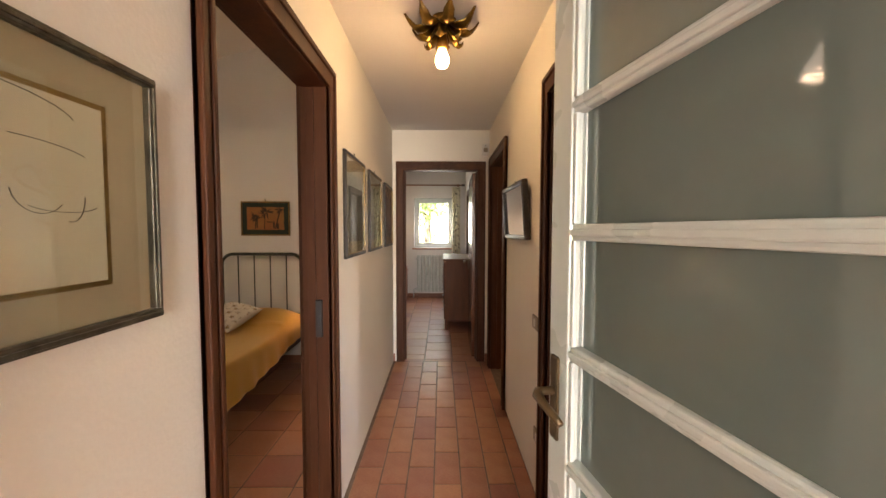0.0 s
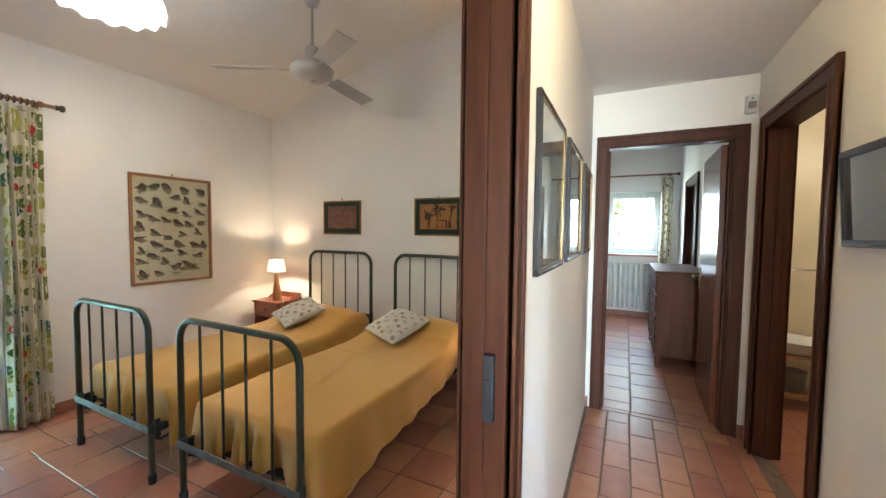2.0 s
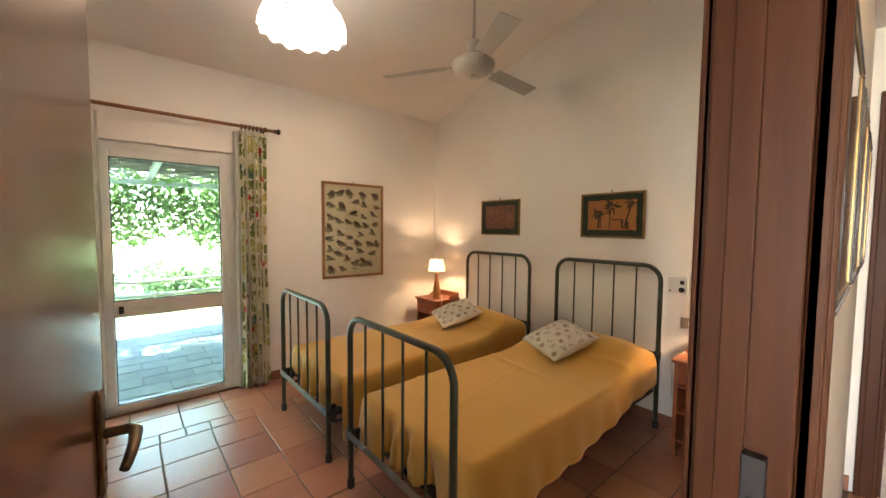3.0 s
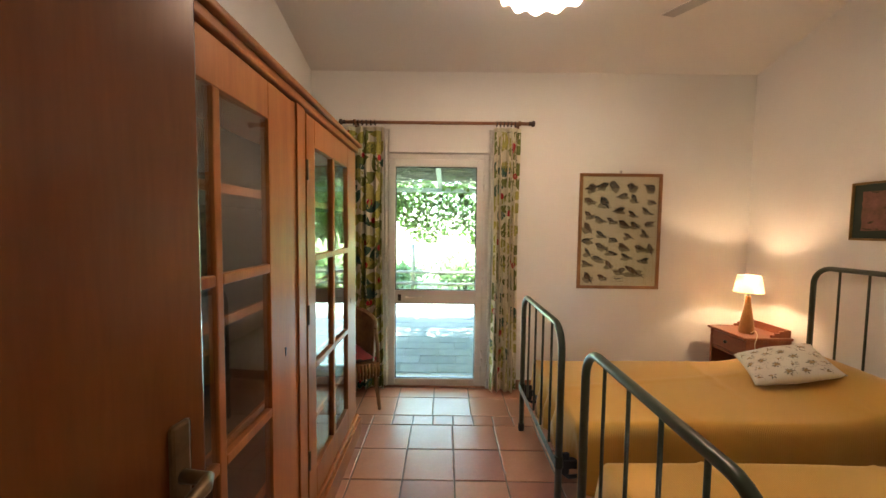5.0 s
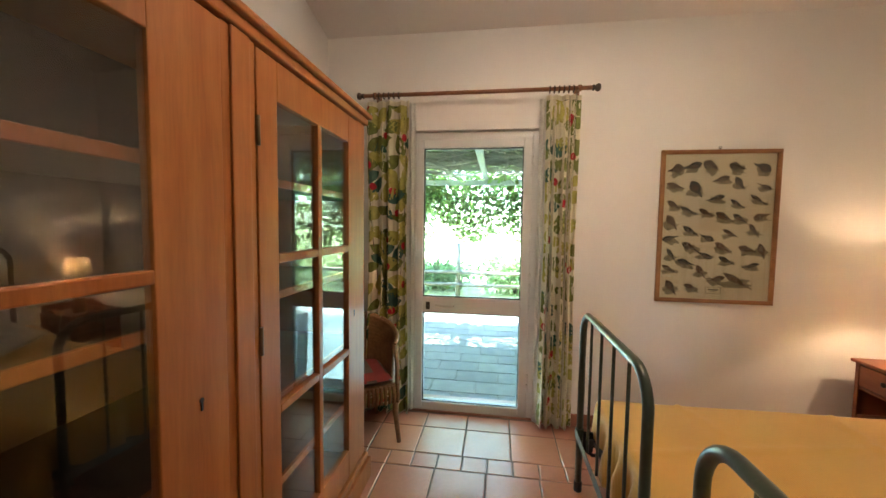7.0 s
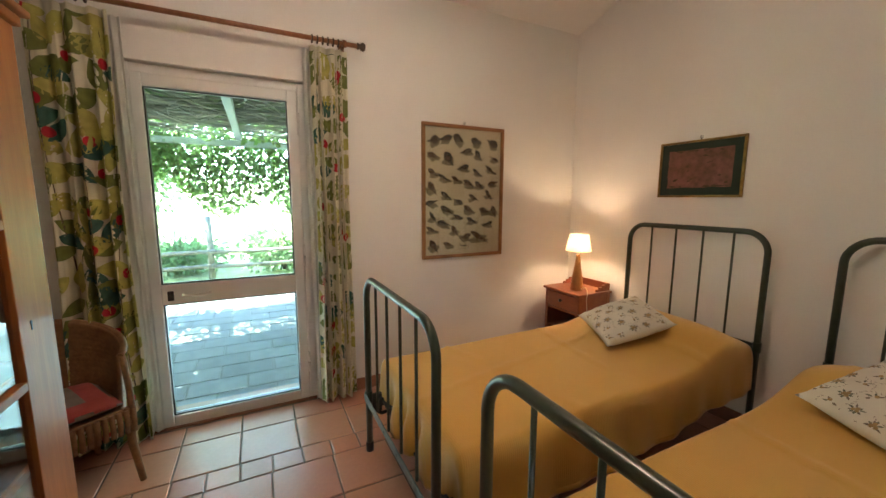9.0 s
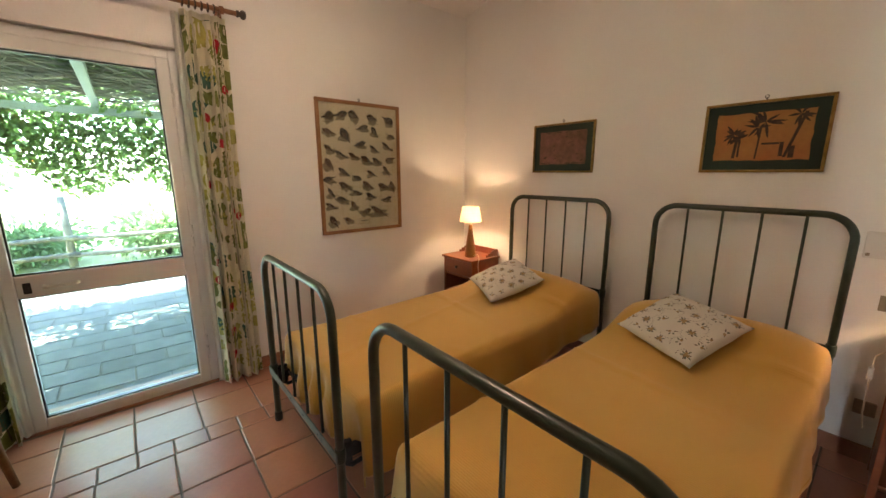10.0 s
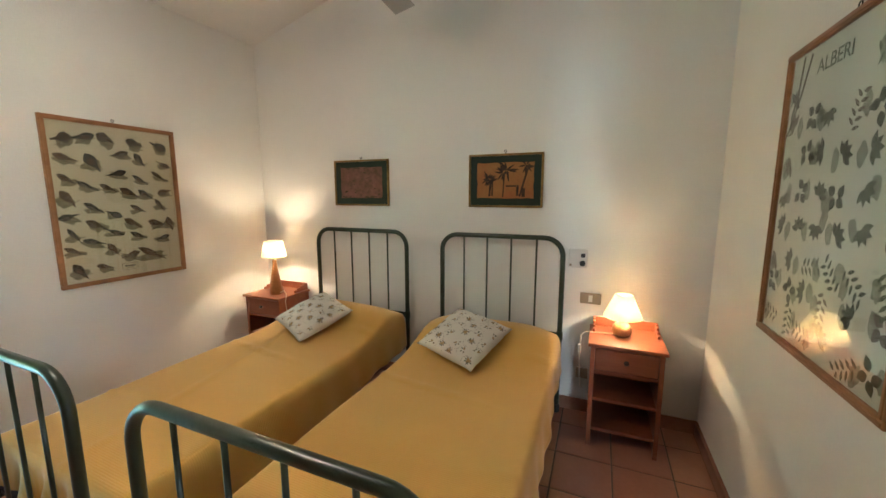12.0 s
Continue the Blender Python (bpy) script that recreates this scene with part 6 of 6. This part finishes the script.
tree(pose(-11.6, -1.9, -.12), 4.6, 2.1, 3)
tree(pose(-10.4, -.75, -.12), 3.3, 1.25, 31, 4200, .11)
tree(pose(-11.2, 3.3, -.12), 3.6, 1.3, 35, 4200, .11)
tree(pose(-13.2, 4.6, -.12), 5.0, 2.2, 7)
tree(pose(-14.0, -6.2, -.12), 5.5, 2.6, 12)
tree(pose(-11.5, 8.6, -.12), 4.8, 2.3, 15)
tree(pose(-1.4, 12.6, -.12), 4.6, 2.3, 19)
tree(pose(1.6, 13.6, -.12), 5.2, 2.4, 22)
tree(pose(-4.6, 13.8, -.12), 5.2, 2.4, 25)
tree(pose(-.6, 16.5, -.12), 6.5, 2.8, 26)
tree(pose(-1.0, -11.0, -.12), 5.2, 2.4, 29)


def shrub(m, w, h, seed, n=1900):
    rng = np.random.default_rng(seed)
    o = thing("shrub", m, "low sunlit green shrub along the fence", "shrub", "fence shrubs")
    p = rng.normal(size=(n, 3)) * np.array((.28, w * .3, h * .25)) + np.array((0, 0, h * .6))
    p[:, 2] = np.clip(p[:, 2], .02, None)
    leaf_object("foliage", scatter_leaves(p, .10, seed), M["tree_leaf"], o, kind="stuff")
    bm = bmesh.new()
    r = random.Random(seed)
    for k in range(5):
        ring_tube(bm, [(0, 0, -.02), (r.uniform(-.1, .1), r.uniform(-.2, .2), h * .3), (r.uniform(-.2, .2), r.uniform(-.4, .4) * w, h * .7)], [.02, .014, .006], 5)
    part("stem", bm, M["bark"], o)


shrub(pose(-10.0, 1.9, -.12), 1.3, .75, 41)
shrub(pose(-10.1, 3.2, -.12), 1.2, .85, 42)
shrub(pose(-10.3, .1, -.12), 1.0, .60, 43)
shrub(pose(-10.2, -1.8, -.12), 1.4, .8, 44)


def fence():
    o = thing("fence", pose(-9.3, 0, -.12), "weathered two-rail wooden fence round the lawn", "fence")
    for k in range(8):
        y = -5.2 + k * 1.95
        bm = bmesh.new()
        ring_tube(bm, [(0, y, -.1), (.01, y + .01, .6), (0, y, 1.16 if k == 3 else .72)], [.055, .052, .048], 9)
        part("post", bm, M["fence_wood"], o)
        if k < 7:
            for z in (.27, .53):
                bm = bmesh.new()
                ring_tube(bm, [(.05, y - .1, z + .01 * (k % 3)), (.06, y + 1.0, z - .012), (.05, y + 2.05, z + .015)], [.034, .038, .034], 8)
                part("rail", bm, M["fence_wood"], o)


fence()

# ---------------------------------------------------------------- floors and paving, piece by piece


def tile_mesh(a, b, h=.010, r=.003):
    """A thin tile with softened edges, its top on z = 0."""
    me = bpy.data.meshes.new("tile")
    x, y = a / 2, b / 2
    v = [(-x, -y, -h), (x, -y, -h), (x, y, -h), (-x, y, -h), (-x, -y, -r), (x, -y, -r), (x, y, -r), (-x, y, -r),
         (-x + r, -y + r, 0), (x - r, -y + r, 0), (x - r, y - r, 0), (-x + r, y - r, 0)]
    f = [(0, 1, 5, 4), (1, 2, 6, 5), (2, 3, 7, 6), (3, 0, 4, 7), (4, 5, 9, 8), (5, 6, 10, 9), (6, 7, 11, 10), (7, 4, 8, 11), (8, 9, 10, 11)]
    me.from_pydata(v, [], f)
    return me


TILES = {}


def lay(parent, x0, x1, y0, y1, area, z=0.0, mat="terracotta", name="tile", gap=.008, wobble=.0012):
    """One tile between the joints x0..x1, y0..y1, cut to the area of the floor."""
    x0, x1, y0, y1 = max(x0, area[0]), min(x1, area[1]), max(y0, area[2]), min(y1, area[3])
    if x1 - x0 < .03 or y1 - y0 < .03:
        return
    key = (round(x1 - x0 - gap, 3), round(y1 - y0 - gap, 3), mat)
    if key not in TILES:
        TILES[key] = tile_mesh(key[0], key[1])
        TILES[key].materials.append(M[mat])
    ob = new(name, TILES[key])
    ob.parent = parent
    k = random.uniform
    ob.matrix_basis = pose((x0 + x1) / 2, (y0 + y1) / 2, z + k(-wobble, 0), k(-.12, .12), k(-.12, .12), k(-.15, .15))


def floor_bed(name, boxes, label):
    bm = bmesh.new()
    for b in boxes:
        box(bm, *b, -.10, -.0045)
    return structure(name, bm, M["grout"], label, "floor")


random.seed(3)
f = floor_bed("floor_corridor", [(-.60, .62, -.02, 4.05)], "terracotta floor of narrow tiles laid lengthwise")
area = (-.512, .532, .0, 4.03)
cols = [-.027 + .155 * k for k in range(-4, 5)]
for i, x in enumerate(cols):
    for j in range(-1, 15):
        y = -.42 + .304 * j + (.152 if i % 2 else 0) + .035
        lay(f, x, x + .155, y, y + .304, area)
for y in (.88, 1.10, 1.32, 1.54):
    lay(f, -.60, -.512, y, y + .22, (-.60, -.512, .85, 1.70))

f = floor_bed("floor_bedroom", [(-4.12, -.60, .20, 4.0)], "terracotta floor of square tiles with a strip of small ones")
area = (-4.10, -.605, .21, 3.99)
rows = [(-4.205, -3.910, .108, .295), (-3.910, -3.612, .108, .295), (-3.612, -3.476, -.040, .148)]
x = -3.476
while x < -.60:
    rows.append((x, x + .296, -.040, .295))
    x += .296
for x0, x1, off, step in rows:
    k = 0
    y = off - .296 * 1
    while y < 4.0:
        lay(f, x0, x1, y, y + step, area, mat="terracotta_waxed")
        y += step

f = floor_bed("floor_far_room", [(-2.82, .64, 4.05, 7.97)], "terracotta floor of large tiles in the far bedroom")
area = (-2.80, .53, 4.035, 7.95)
for x in range(-12, 3):
    lay(f, -.17 + .31 * x, -.17 + .31 * (x + 1), 4.035, 4.095, area)
for i in range(0, 13):
    for j in range(-9, 3):
        off = .155 if j % 3 == 0 else 0
        w = .31
        lay(f, -.17 + w * j, -.17 + w * (j + 1), 4.095 + .31 * i + off - .155, 4.095 + .31 * (i + 1) + off - .155, (-2.80, .53, 4.095, 7.95))


def joined_tiles(name, parent, x0, x1, y0, y1, a, b, z, mat):
    bm = bmesh.new()
    for i in range(int((x1 - x0) / a)):
        for j in range(int((y1 - y0) / b)):
            box(bm, x0 + i * a + .004, x0 + (i + 1) * a - .004, y0 + j * b + .004, y0 + (j + 1) * b - .004, z - .02, z)
    return tagged(part(name, bm, M[mat], parent), kind="stuff")


f = floor_bed("floor_living", [(-3.0, 3.0, -4.1, -.02)], "terracotta living room floor")
joined_tiles("tile", f, -3.0, 3.0, -4.1, -.02, .3, .3, 0, "terracotta")
f = floor_bed("floor_side_rooms", [(.62, 3.0, .0, 5.15)], "terracotta floor of the side rooms")
joined_tiles("tile", f, .62, 3.0, .04, 5.15, .3, .3, 0, "terracotta")

area = (-8.3, -4.37, -.9, 3.6)
for i in range(0, 16):
    for j in range(0, 12):
        x, y = -4.37 - .25 * (i + 1), -.9 + .40 * j - (.2 if i % 2 else 0)
        lay(PATIO, x, x + .25, y, y + .40, area, z=-.062, mat="paver", name="paver", gap=.010, wobble=.004)
joined_tiles("paver", PATIO, -8.3, -4.37, -4.0, -.9, .25, .40, -.063, "paver")
joined_tiles("paver", PATIO, -8.3, -4.37, 3.62, 7.0, .25, .40, -.063, "paver")
